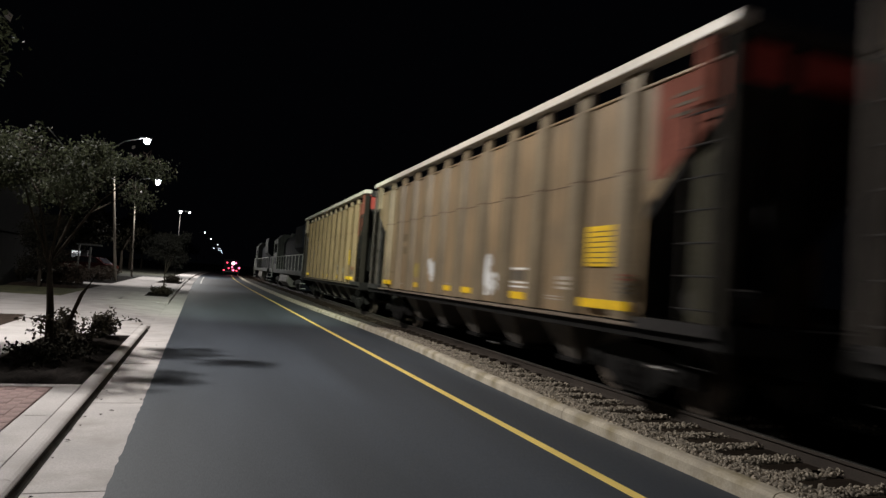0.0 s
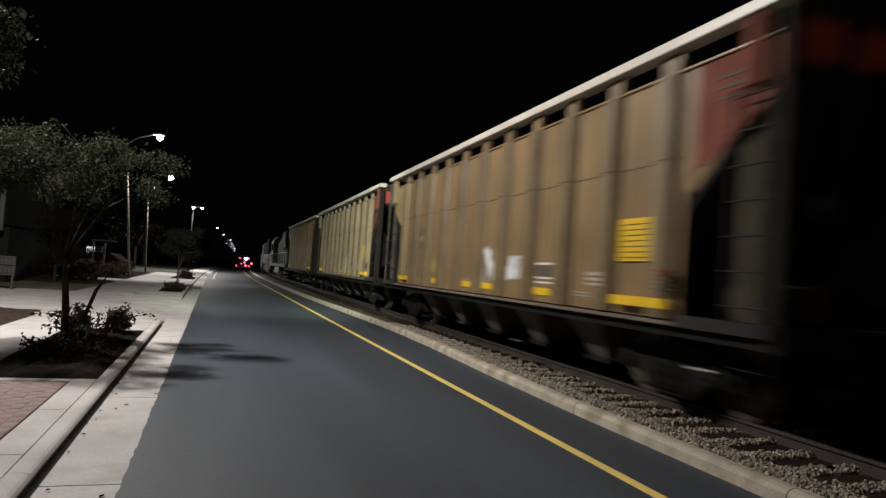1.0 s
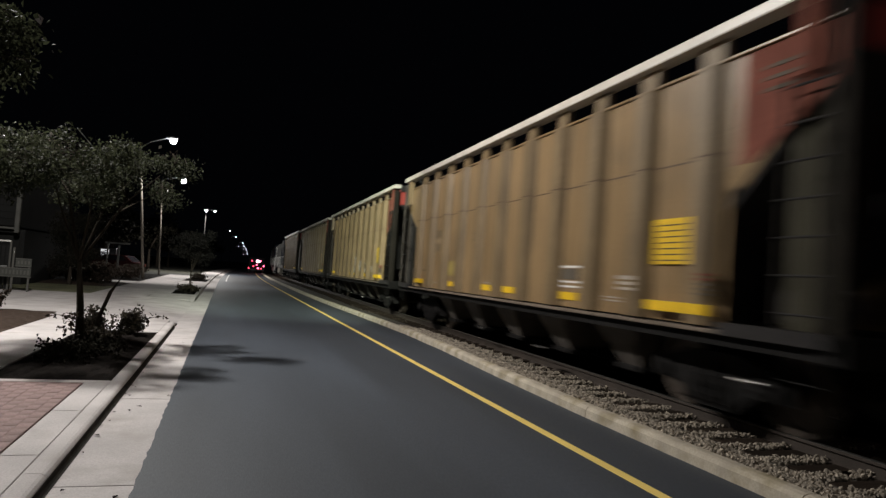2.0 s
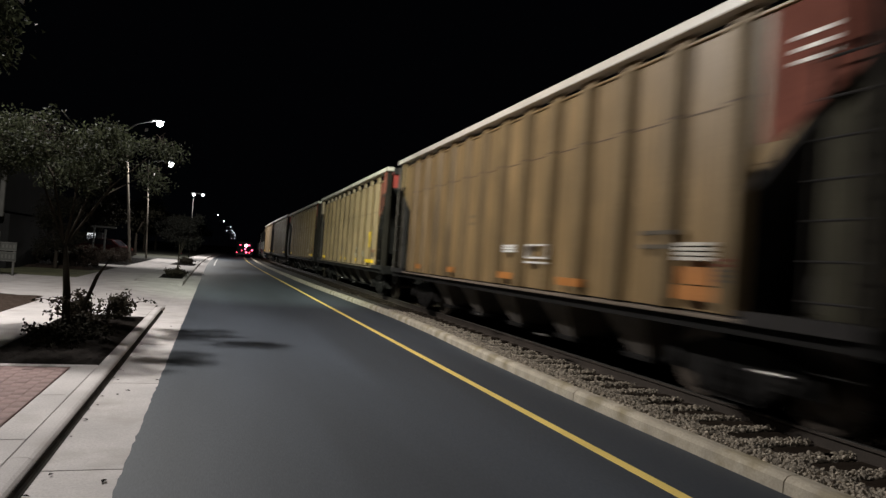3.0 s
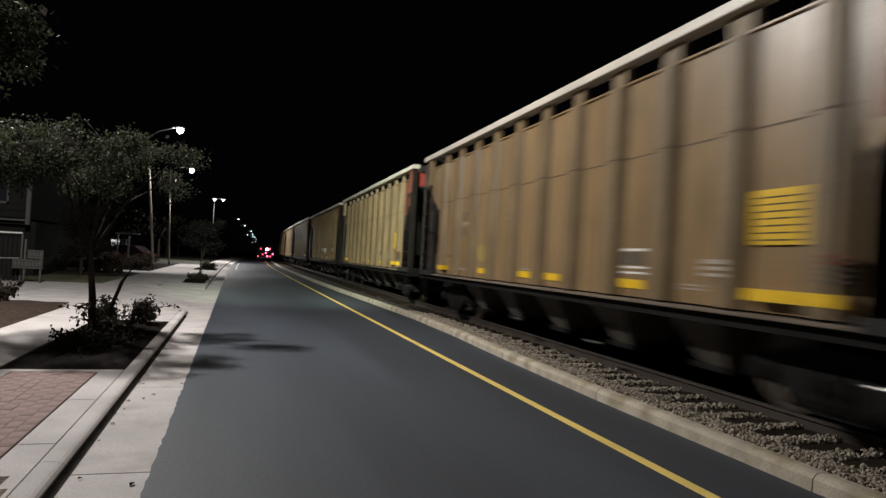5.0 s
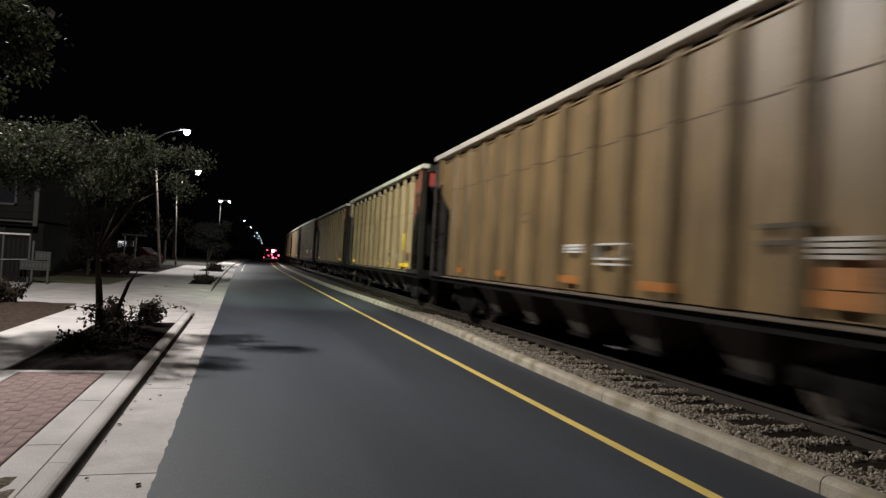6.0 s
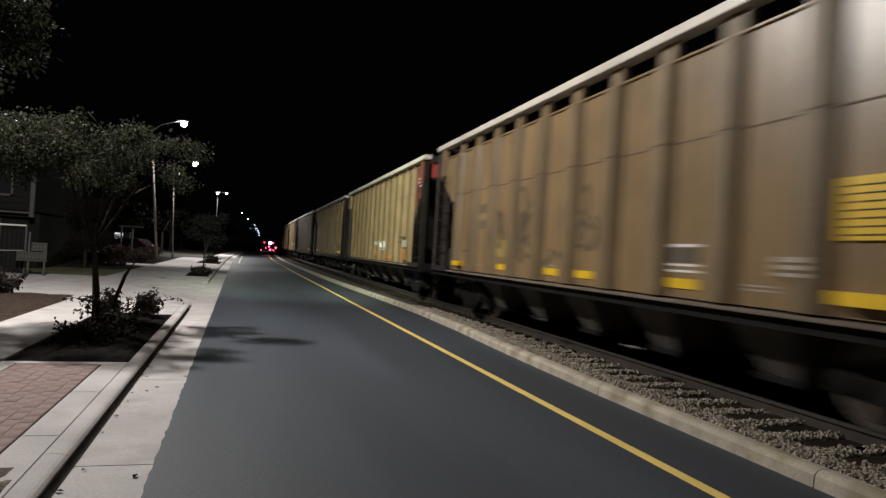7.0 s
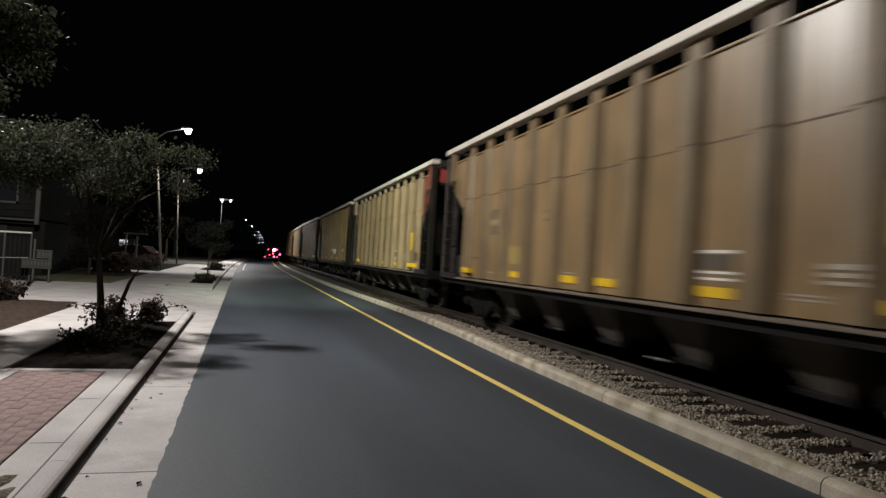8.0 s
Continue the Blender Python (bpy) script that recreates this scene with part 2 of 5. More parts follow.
# ---- mesh helpers ----
class Shape:
    """Collects vertices and faces of one mesh."""

    def __init__(self):
        self.v, self.f = [], []

    def add(self, verts, faces):
        k = len(self.v)
        self.v += [tuple(p) for p in verts]
        self.f += [tuple(i + k for i in q) for q in faces]
        return self

    def box(self, x0, x1, y0, y1, z0, z1, m=None, bevel=0.0):
        if bevel:
            b = bevel
            ring = [(x0 + b, y0), (x1 - b, y0), (x1, y0 + b), (x1, y1 - b), (x1 - b, y1), (x0 + b, y1), (x0, y1 - b), (x0, y0 + b)]
            cx, cy = (x0 + x1) / 2, (y0 + y1) / 2
            def sh(p, d):
                return (p[0] + (d if p[0] < cx else -d), p[1] + (d if p[1] < cy else -d))
            vs = [(*sh(p, b * 0.6), z0) for p in ring] + [(*p, z0 + b) for p in ring] + [(*p, z1 - b) for p in ring] + [(*sh(p, b * 0.6), z1) for p in ring]
            fs = [tuple(reversed(range(8))), tuple(range(24, 32))]
            for lv in range(3):
                for i in range(8):
                    j = (i + 1) % 8
                    fs.append((lv * 8 + i, lv * 8 + j, lv * 8 + 8 + j, lv * 8 + 8 + i))
        else:
            vs = [(x, y, z) for z in (z0, z1) for x, y in ((x0, y0), (x1, y0), (x1, y1), (x0, y1))]
            fs = [(3, 2, 1, 0), (4, 5, 6, 7), (0, 1, 5, 4), (1, 2, 6, 5), (2, 3, 7, 6), (3, 0, 4, 7)]
        if m is not None:
            vs = [m @ Vector(p) for p in vs]
        return self.add(vs, fs)

    def prism(self, outline, a, b, axis="x"):
        """An outline of two coordinates, drawn out from a to b along axis."""
        def put(p, c):
            return {"x": (c, p[0], p[1]), "y": (p[0], c, p[1]), "z": (p[0], p[1], c)}[axis]
        n = len(outline)
        vs = [put(p, a) for p in outline] + [put(p, b) for p in outline]
        fs = [tuple(reversed(range(n))), tuple(range(n, 2 * n))] + [(i, (i + 1) % n, n + (i + 1) % n, n + i) for i in range(n)]
        return self.add(vs, fs)

    def tube(self, points, radii, sides=8, caps=True):
        pts = [Vector(p) for p in points]
        rings = []
        for i, p in enumerate(pts):
            d = (pts[min(i + 1, len(pts) - 1)] - pts[max(i - 1, 0)]).normalized()
            u = d.cross(Vector((0, 0, 1)) if abs(d.z) < 0.9 else Vector((1, 0, 0))).normalized()
            w = d.cross(u)
            r = radii[i] if isinstance(radii, (list, tuple)) else radii
            rings.append([p + r * (math.cos(2 * math.pi * k / sides) * u + math.sin(2 * math.pi * k / sides) * w) for k in range(sides)])
        vs = [q for ring in rings for q in ring]
        fs = []
        for i in range(len(pts) - 1):
            for k in range(sides):
                j = (k + 1) % sides
                fs.append((i * sides + k, i * sides + j, (i + 1) * sides + j, (i + 1) * sides + k))
        if caps:
            fs += [tuple(reversed(range(sides))), tuple(range((len(pts) - 1) * sides, len(pts) * sides))]
        return self.add(vs, fs)

    def lathe(self, profile, axis="x", center=(0, 0, 0), sides=24):
        """profile: (distance along the axis, radius)."""
        vs, fs = [], []
        for a, r in profile:
            for k in range(sides):
                c, s = r * math.cos(2 * math.pi * k / sides), r * math.sin(2 * math.pi * k / sides)
                p = {"x": (a, c, s), "y": (c, a, s), "z": (c, s, a)}[axis]
                vs.append((p[0] + center[0], p[1] + center[1], p[2] + center[2]))
        for i in range(len(profile) - 1):
            for k in range(sides):
                j = (k + 1) % sides
                fs.append((i * sides + k, i * sides + j, (i + 1) * sides + j, (i + 1) * sides + k))
        fs += [tuple(reversed(range(sides))), tuple(range((len(profile) - 1) * sides, len(profile) * sides))]
        return self.add(vs, fs)

    def mesh(self, name, mat, smooth=False):
        me = bpy.data.meshes.new(name)
        me.from_pydata(self.v, [], self.f)
        bm = bmesh.new()
        bm.from_mesh(me)
        bmesh.ops.recalc_face_normals(bm, faces=bm.faces)
        bm.to_mesh(me)
        bm.free()
        me.materials.append(mat)
        if smooth:
            me.polygons.foreach_set("use_smooth", [True] * len(me.polygons))
        return me


def part(name, shape, mat, parent, label="", m=None, smooth=False):
    me = shape if isinstance(shape, bpy.types.Mesh) else shape.mesh(name, mat, smooth)
    ob = new(name, me)
    if parent:
        ob.parent = parent
    if m is not None:
        ob.matrix_basis = m
    if label:
        ob["label"] = label
    return ob


def thing(name, label, category, m=None, group="", kind=""):
    ob = new(name)
    ob.empty_display_size = 0.2
    if m is not None:
        ob.matrix_basis = m
    return tagged(ob, label, category, group, kind)


def shift(y):
    """How far the street and the track have bent to the right at y."""
    if y < 45:
        return 0.0
    if y < 160:
        return 0.00028 * (y - 45) ** 2
    return 0.00028 * 115 ** 2 + 0.0644 * (y - 160)


def slope(y):
    return 0.0 if y < 45 else 0.00056 * (min(y, 160) - 45)


def drift(y):
    """The track runs a little askew to the street: its own way to the right at y."""
    base = 0.0147 * (min(y, 58) - 8) - 0.0004 * max(0, min(y, 58) - 40) ** 2
    return base + (shift(y) - shift(62) if y > 62 else 0.0)


def drift_slope(y):
    return (drift(y + 0.5) - drift(y - 0.5))


def bulge(y):
    """How far the right kerb bows out beyond its straight line."""
    return 0.36 * math.exp(-((y - 16.5) / (6.0 if y < 16.5 else 11.0)) ** 2)


def kerb_way(y):
    return shift(y) + bulge(y)


def strip(x0, x1, z0, z1, y0, y1, step=4.0, way=shift):
    """A band along the street that follows its bend."""
    s = Shape()
    n = max(1, int(math.ceil((y1 - y0) / step)))
    vs, fs = [], []
    for i in range(n + 1):
        y = y0 + (y1 - y0) * i / n
        o = way(y)
        vs += [(x0 + o, y, z0), (x1 + o, y, z0), (x1 + o, y, z1), (x0 + o, y, z1)]
    for i in range(n):
        a, b = 4 * i, 4 * i + 4
        fs += [(a, a + 1, b + 1, b), (a + 1, a + 2, b + 2, b + 1), (a + 2, a + 3, b + 3, b + 2), (a + 3, a, b, b + 3)]
    fs += [(0, 3, 2, 1), (4 * n, 4 * n + 1, 4 * n + 2, 4 * n + 3)]
    return s.add(vs, fs)


# ---- ground, street and track ----
EDGE, FACE, LINE, KERB_R, TRACK = -0.47, -1.01, 3.385, 4.26, 6.60

ground = part("ground", Shape().add([(-2500, -600, -0.06), (2500, -600, -0.06), (2500, 3500, -0.06), (-2500, 3500, -0.06)], [(0, 1, 2, 3)]), EARTH, None)
tagged(ground, "dark bare earth and rough grass at night", "ground", kind="structure")
road = part("road", strip(EDGE, KERB_R + 0.4, -0.3, 0.012, -170, 420, 5), ASPHALT, None)
tagged(road, "dark worn asphalt street beside the railway", "road", kind="structure")
part("lane_line", strip(LINE - 0.055, LINE + 0.05, 0.0, 0.016, -20, 120, 4), YELLOW_LINE, road, "solid yellow painted edge line")
rg_edge = random.Random(77)
vs, fs = [], []
for i in range(260):
    y = 0.5 + i * 0.115
    vs += [(EDGE - 0.01 + rg_edge.uniform(-0.008, 0.008), y, 0.0135), (EDGE + 0.02, y, 0.0135)]
    if i:
        fs.append((2 * i - 2, 2 * i - 1, 2 * i + 1, 2 * i))
part("ragged_edge", Shape().add(vs, fs), ASPHALT, road, "ragged asphalt lip over the gutter")
part("lane_line", strip(0.02, 0.13, -0.06, 0.017, 55, 82, 4), WHITE_LINE, road, "short white painted bay line")

# right kerb in cast lengths
kerb_right = thing("kerb_right", "stained pale concrete kerb between street and track", "kerb", kind="structure")
PROFILE = [(0.0, -0.2), (0.20, -0.2), (0.20, 0.12), (0.185, 0.145), (0.09, 0.15), (0.05, 0.138), (0.022, 0.105)]


def kerb_piece(length, flip=1):
    return Shape().prism([(p[0] * flip, p[1]) for p in PROFILE], 0.006, length - 0.006, "y")


piece = kerb_piece(3.25).mesh("kerb_stone", KERB)
y = 0.78 - 3.25 * 4
while y < 130:
    part("kerb_stone", piece, KERB, kerb_right, m=pose(KERB_R + kerb_way(y), y, 0, 0, 0, -math.degrees(math.atan((kerb_way(y + 3.25) - kerb_way(y)) / 3.25))))
    y += 3.25
part("joint_filler", strip(KERB_R + 0.05, KERB_R + 0.16, -0.15, 0.10, -12, 130, 1.0, kerb_way), JOINT, kerb_right)

# left gutter and kerb
gutter = thing("gutter", "pale concrete gutter pan with leaf litter", "gutter", kind="structure")
slab = Shape().box(FACE - 0.02, EDGE, 0.008, 3.03, -0.2, 0.006).mesh("slab", CONCRETE)
y = 5.1 - 3.04 * 5
while y < 150:
    part("slab", slab, CONCRETE, gutter, m=pose(shift(y), y, 0, 0, 0, -math.degrees(math.atan(slope(y + 1.5)))))
    y += 3.04
# dark strip for flow-line dirt and the shaded lower kerb face together
part("dirt_line", Shape().prism([(FACE - 0.03, 0.008), (FACE + 0.03, 0.008), (FACE + 0.016, 0.014), (FACE + 0.002, 0.04), (FACE - 0.004, 0.062), (FACE - 0.03, 0.06)], 0.5, 16.4, "y"), DIRT_SHADE, gutter, "dark dirt and painted kerb shade along the flow line")
kerb_left = thing("kerb_left", "pale concrete kerb that ends at the driveway", "kerb", kind="structure")
LEFTP = [(0.0, -0.2), (-0.16, -0.2), (-0.16, 0.10), (-0.08, 0.10), (-0.05, 0.097), (-0.028, 0.088), (-0.012, 0.07), (-0.004, 0.04), (0.0, 0.0)]
for a, b in [(-14.0, -8.0), (-8.0, -2.0), (-2.0, 2.4), (2.4, 5.1), (5.1, 8.15), (8.15, 11.2), (11.2, 14.2), (14.2, 16.6), (27.2, 33), (33, 39), (39, 45)]:
    part("kerb_stone", Shape().prism([(p[0] + FACE, p[1]) for p in LEFTP], a + 0.004, b - 0.004, "y"), CONCRETE, kerb_left)
for a, d in ((16.6, 1), (27.2, -1)):
    s = Shape().add([(FACE, a, -0.2), (FACE - 0.16, a, -0.2), (FACE - 0.16, a, 0.10), (FACE, a, 0.10), (FACE, a + d * 0.75, -0.2), (FACE - 0.16, a + d * 0.75, -0.2), (FACE - 0.16, a + d * 0.75, 0.02), (FACE, a + d * 0.75, 0.02)],
                    [(0, 1, 2, 3), (4, 7, 6, 5), (0, 4, 5, 1), (1, 5, 6, 2), (2, 6, 7, 3), (3, 7, 4, 0)])
    part("kerb_nose", s, CONCRETE, kerb_left, "sloped kerb end")
part("kerb_run", strip(FACE - 0.16, FACE, -0.2, 0.10, 45, 160), CONCRETE, kerb_left)

# sidewalk slabs
sidewalk = thing("sidewalk", "pale pinkish concrete sidewalk with leaf shadows", "sidewalk", kind="structure")
TOP = 0.097


def flag(x0, x1, y0, y1, z=TOP):
    part("slab", Shape().box(x0 + 0.005, x1 - 0.005, y0 + 0.005, y1 - 0.005, -0.2, z, bevel=0.006), CONCRETE, sidewalk)


K = FACE - 0.165
for a in range(0, 10):  # strip by the kerb, beside the pavers
    y0 = 8.6 - 1.52 * (a + 1)
    flag(-1.44, K, y0, y0 + 1.52)
    flag(-3.6, -2.32, y0, y0 + 1.52)
    if y0 < -1.5:
        flag(-2.32, -1.44, y0, y0 + 1.52)
for y0, y1 in ((8.6, 10.2), (10.2, 11.8), (11.8, 13.4), (13.4, 14.4)):
    flag(-3.6, -2.52, y0, y1)
flag(-2.52, K, 8.595, 8.75)
flag(-2.52, K, 14.4, 15.9), flag(-3.6, -2.52, 14.4, 15.9)
flag(-2.52, K, 15.9, 17.3), flag(-3.6, -2.52, 15.9, 17.3)
part("joint_bed", Shape().box(-3.6, K, -8, 17.3, -0.25, TOP - 0.02), JOINT, sidewalk)
driveway = thing("driveway", "wide pale concrete driveway apron", "driveway", kind="structure")
for x0, x1 in ((-3.3, FACE - 0.01), (-5.6, -3.3), (-7.9, -5.6), (-10.2, -7.9)):
    for y0, y1 in ((17.3, 20.5), (20.5, 23.7), (23.7, 26.9)):
        if x0 < -7 and y0 < 18:
            continue
        if x1 > -1.1:
            part("slab", Shape().prism([(x0 + 0.006, -0.2), (FACE - 0.022, -0.2), (FACE - 0.022, 0.008), (-2.3, 0.088), (x0 + 0.006, 0.097)], y0 + 0.006, y1 - 0.006, "y"), CONCRETE, driveway)
            continue
        part("slab", Shape().box(x0 + 0.006, x1 - 0.006, y0 + 0.006, y1 - 0.006, -0.2, 0.097), CONCRETE, driveway)
part("joint_bed", Shape().box(-10.2, -2.0, 17.3, 26.9, -0.25, 0.05), JOINT, driveway)
far_walk = thing("sidewalk_far", "pale concrete sidewalk beyond the driveway", "sidewalk", kind="structure")
for y0 in range(27, 63, 3):
    for x0, x1 in ((-4.6, -2.7), (-2.7, K)):
        if x0 > -3 and y0 == 30:
            part("slab", Shape().box(x0 + 0.006, -2.1, y0 + 0.006, y0 + 2.994, -0.2, TOP), CONCRETE, far_walk)
            continue
        if x0 > -3 and y0 in (48, 51):
            continue
        if x0 > -3 and y0 == 27:
            part("slab", Shape().prism([(27.0, -0.2), (27.0, 0.045), (28.4, TOP), (29.994, TOP), (29.994, -0.2)], x0 + 0.006, x1 - 0.006, "x"), CONCRETE, far_walk)
            continue
        part("slab", Shape().box(x0 + 0.006, x1 - 0.006, y0 + 0.006, y0 + 2.994, -0.2, TOP), CONCRETE, far_walk)
part("slab_run", strip(-2.7, K, -0.2, TOP, 63, 150), CONCRETE, far_walk)
part("slab", Shape().box(-9.5, -4.65, 38.5, 41.5, -0.2, TOP - 0.004), CONCRETE, far_walk)

# lawn and mulch beds
lawn = part("lawn", Shape().box(-14, -4.62, 26.95, 33.5, -0.2, 0.10), GRASS, None)
tagged(lawn, "short dull green lawn by the driveway", "lawn", kind="structure")
lawn = part("lawn", Shape().box(-40, -3.62, -12, 12.5, -0.2, 0.085), GRASS, None)
tagged(lawn, "short dull green lawn behind the sidewalk", "lawn", kind="structure")


def mound(name, x0, x1, y0, y1, base, high, label, seed, mat=MULCH):
    rng = random.Random(seed)
    nx, ny = 16, 24
    s, vs, fs = Shape(), [], []
    for j in range(ny + 1):
        for i in range(nx + 1):
            u, v = i / nx, j / ny
            e = min(1, 5 * min(u, 1 - u)) * min(1, 6 * min(v, 1 - v))
            wob = 0.05 * math.sin(9 * u + 5 * v)
            vs.append((x0 + (x1 - x0) * u + wob * (0 < i < nx), y0 + (y1 - y0) * v, base + high * e + (rng.random() * 0.035 if e else 0.006)))
    for j in range(ny):
        for i in range(nx):
            a = j * (nx + 1) + i
            fs.append((a, a + 1, a + nx + 2, a + nx + 1))
    ob = part(name, s.add(vs, fs), mat, None)
    return tagged(ob, label, "mulch bed", kind="structure")


mound("mulch_bed", -2.5, -1.19, 8.72, 14.35, 0.08, 0.07, "bark mulch coloured near-black for the shade in the tree bed", 1)
mound("mulch_bed", -2.5, -1.19, -0.6, 4.9, 0.08, 0.05, "pale leaf litter over mulch in the tree bed", 2, LITTER)
mound("mulch_bed", -9.0, -3.62, 12.4, 18.3, 0.08, 0.06, "brown mulch bed beside the driveway", 3, BROWN_MULCH)
mound("mulch_bed", -2.12, -1.19, 30.1, 33.4, 0.08, 0.06, "small dark mulch island with a shrub", 4)
mound("mulch_bed", -10.5, -4.7, 32.5, 38.4, 0.08, 0.08, "brown mulch bed with low shrubs", 5, BROWN_MULCH)
mound("mulch_bed", -10.5, -4.7, 41.6, 60, 0.08, 0.08, "dark mulch bed with low shrubs", 6)
mound("mulch_bed", -2.6, -1.19, 48.1, 53.9, 0.08, 0.06, "small dark mulch island with a shrub", 7)

# paved brick panel: pavers are parts
pavers = thing("brick_panel", "dusty red clay pavers set flush in the sidewalk", "paving", kind="structure")
part("sand_bed", Shape().box(-2.31, -1.45, 4.95, 8.59, -0.2, TOP - 0.0022), SAND, pavers)
paver = Shape().box(0.003, 0.103, 0.003, 0.208, 0.0, 0.055, bevel=0.002).mesh("brick", BRICK)
rng = random.Random(11)
for r in range(17):
    for c in range(8):
        y0 = 8.37 - r * 0.2115 - (c % 2) * 0.105
        part("brick", paver, BRICK, pavers, m=pose(-2.302 + c * 0.1058, y0, TOP - 0.055 + rng.uniform(-0.002, 0.002), 0, 0, rng.uniform(-0.4, 0.4)))

# track
track = thing("railway_track", "single railway track on stone ballast", "railway track", kind="structure")
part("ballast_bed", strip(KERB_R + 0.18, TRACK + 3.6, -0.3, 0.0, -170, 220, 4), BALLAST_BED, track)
RAILP = [(-0.07, 0.0), (0.07, 0.0), (0.07, 0.02), (0.012, 0.04), (0.012, 0.125), (0.036, 0.14), (0.036, 0.168), (-0.036, 0.168), (-0.036, 0.14), (-0.012, 0.125), (-0.012, 0.04), (-0.07, 0.02)]
for side in (-1, 1):
    s = Shape()
    vs, fs, n, k = [], [], 0, len(RAILP)
    ys = [-170 + 5 * i for i in range(79)]
    for y in ys:
        vs += [(TRACK + drift(y) + side * 0.7525 + p[0], y, 0.03 + p[1]) for p in RAILP]
    for i in range(len(ys) - 1):
        fs += [(i * k + a, i * k + (a + 1) % k, (i + 1) * k + (a + 1) % k, (i + 1) * k + a) for a in range(k)]
    rail = part("rail", s.add(vs, fs), RAIL, track, "rusty steel rail")
    part("rail_head", strip(TRACK + side * 0.7525 - 0.03, TRACK + side * 0.7525 + 0.03, 0.196, 0.2005, -170, 220, 5, drift), RAILTOP, rail, "polished running surface")
tie = Shape().box(-1.42, 1.3, -0.115, 0.115, -0.12, 0.06, bevel=0.012).mesh("tie", TIE)
rng = random.Random(5)
y = -12.055
while y < 130:
    part("tie", tie, TIE, track, m=pose(TRACK + drift(y) + rng.uniform(-0.05, 0.05), y, rng.uniform(-0.006, 0.008), 0, 0, rng.uniform(-1.2, 1.2) - math.degrees(math.atan(drift_slope(y)))))
    y += 0.485


def stones(name, count, place, lo, hi, mat, seed):
    """Loose stones, each a small crumpled lump."""
    rg = np.random.default_rng(seed)
    t = (1 + 5 ** 0.5) / 2
    ico = np.array([(-1, t, 0), (1, t, 0), (-1, -t, 0), (1, -t, 0), (0, -1, t), (0, 1, t), (0, -1, -t), (0, 1, -t), (t, 0, -1), (t, 0, 1), (-t, 0, -1), (-t, 0, 1)]) / 1.9
    tri = np.array([(0, 11, 5), (0, 5, 1), (0, 1, 7), (0, 7, 10), (0, 10, 11), (1, 5, 9), (5, 11, 4), (11, 10, 2), (10, 7, 6), (7, 1, 8), (3, 9, 4), (3, 4, 2), (3, 2, 6), (3, 6, 8), (3, 8, 9), (4, 9, 5), (2, 4, 11), (6, 2, 10), (8, 6, 7), (9, 8, 1)])
    pts = place(rg, count)
    count = len(pts)
    size = rg.uniform(lo, hi, (count, 1, 1)) * rg.uniform(0.6, 1.25, (count, 1, 3))
    v = ico[None] * (1 + rg.uniform(-0.34, 0.3, (count, 12, 1))) * size
    a = rg.uniform(0, 6.28, count)
    c, s = np.cos(a)[:, None], np.sin(a)[:, None]
    v = np.stack([v[..., 0] * c - v[..., 1] * s, v[..., 0] * s + v[..., 1] * c, v[..., 2]], -1) + pts[:, None, :]
    f = tri[None] + 12 * np.arange(count)[:, None, None]
    me = bpy.data.meshes.new(name)
    me.from_pydata(v.reshape(-1, 3).tolist(), [], f.reshape(-1, 3).tolist())
    me.materials.append(mat)
    return new(name, me)


def shoulder(rg, count):
    y = 1.5 + 17 * rg.random(count) ** 1.3
    bow = 0.36 * np.exp(-((y - 16.5) / np.where(y < 16.5, 6.0, 11.0)) ** 2)
    u = rg.beta(1.0, 1.35, count) * (1.36 - 1.9 * bow)
    x = KERB_R + 0.2 + bow + u
    ph = np.abs(((y + 12.055) / 0.485 + 0.5) % 1 - 0.5) * 2  # 0 on a tie, 1 between ties
    edge = TRACK - 1.6 + 0.0147 * (y - 8)
    heap = np.clip((x - edge + rg.uniform(-0.05, 0.05, count)) / 0.05, 0, 1)
    keep = (heap < 0.5) | (ph > 0.46 + 0.22 * (x - edge) / 0.6)
    z = np.where(x < edge - 0.05, 0.125 - 0.05 * u / 0.65, 0.045 + 0.035 * ph) + rg.uniform(-0.02, 0.02, count)
    return np.stack([x, y, z], 1)[keep]


part("ballast_shoulder", strip(KERB_R + 0.205, TRACK - 1.6, -0.2, 0.085, -10, 140, 1.0, kerb_way), BALLAST_BED, track)
ob = stones("ballast", 40000, shoulder, 0.011, 0.026, BALLAST, 3)
tagged(ob, "loose pale grey crushed ballast stones", "ballast", kind="stuff")


def between(rg, count):
    x = TRACK + rg.uniform(-1.5, 2.2, count)
    y = 1 + 29 * rg.random(count) ** 1.4
    x = x + 0.0147 * (y - 8)
    ph = np.abs(((y + 12.055) / 0.485 + 0.5) % 1 - 0.5) * 2
    return np.stack([x, y, 0.012 + 0.03 * ph + rg.uniform(-0.012, 0.012, count)], 1)[ph > 0.47]


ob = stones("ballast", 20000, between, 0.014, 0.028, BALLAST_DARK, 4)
tagged(ob, "loose dark ballast stones between and beyond the rails", "ballast", kind="stuff")


# ---- rolling stock ----
SPEED, PITCH, HALF = 17.137, 17.656, 8.10
WHEEL_R = 0.46


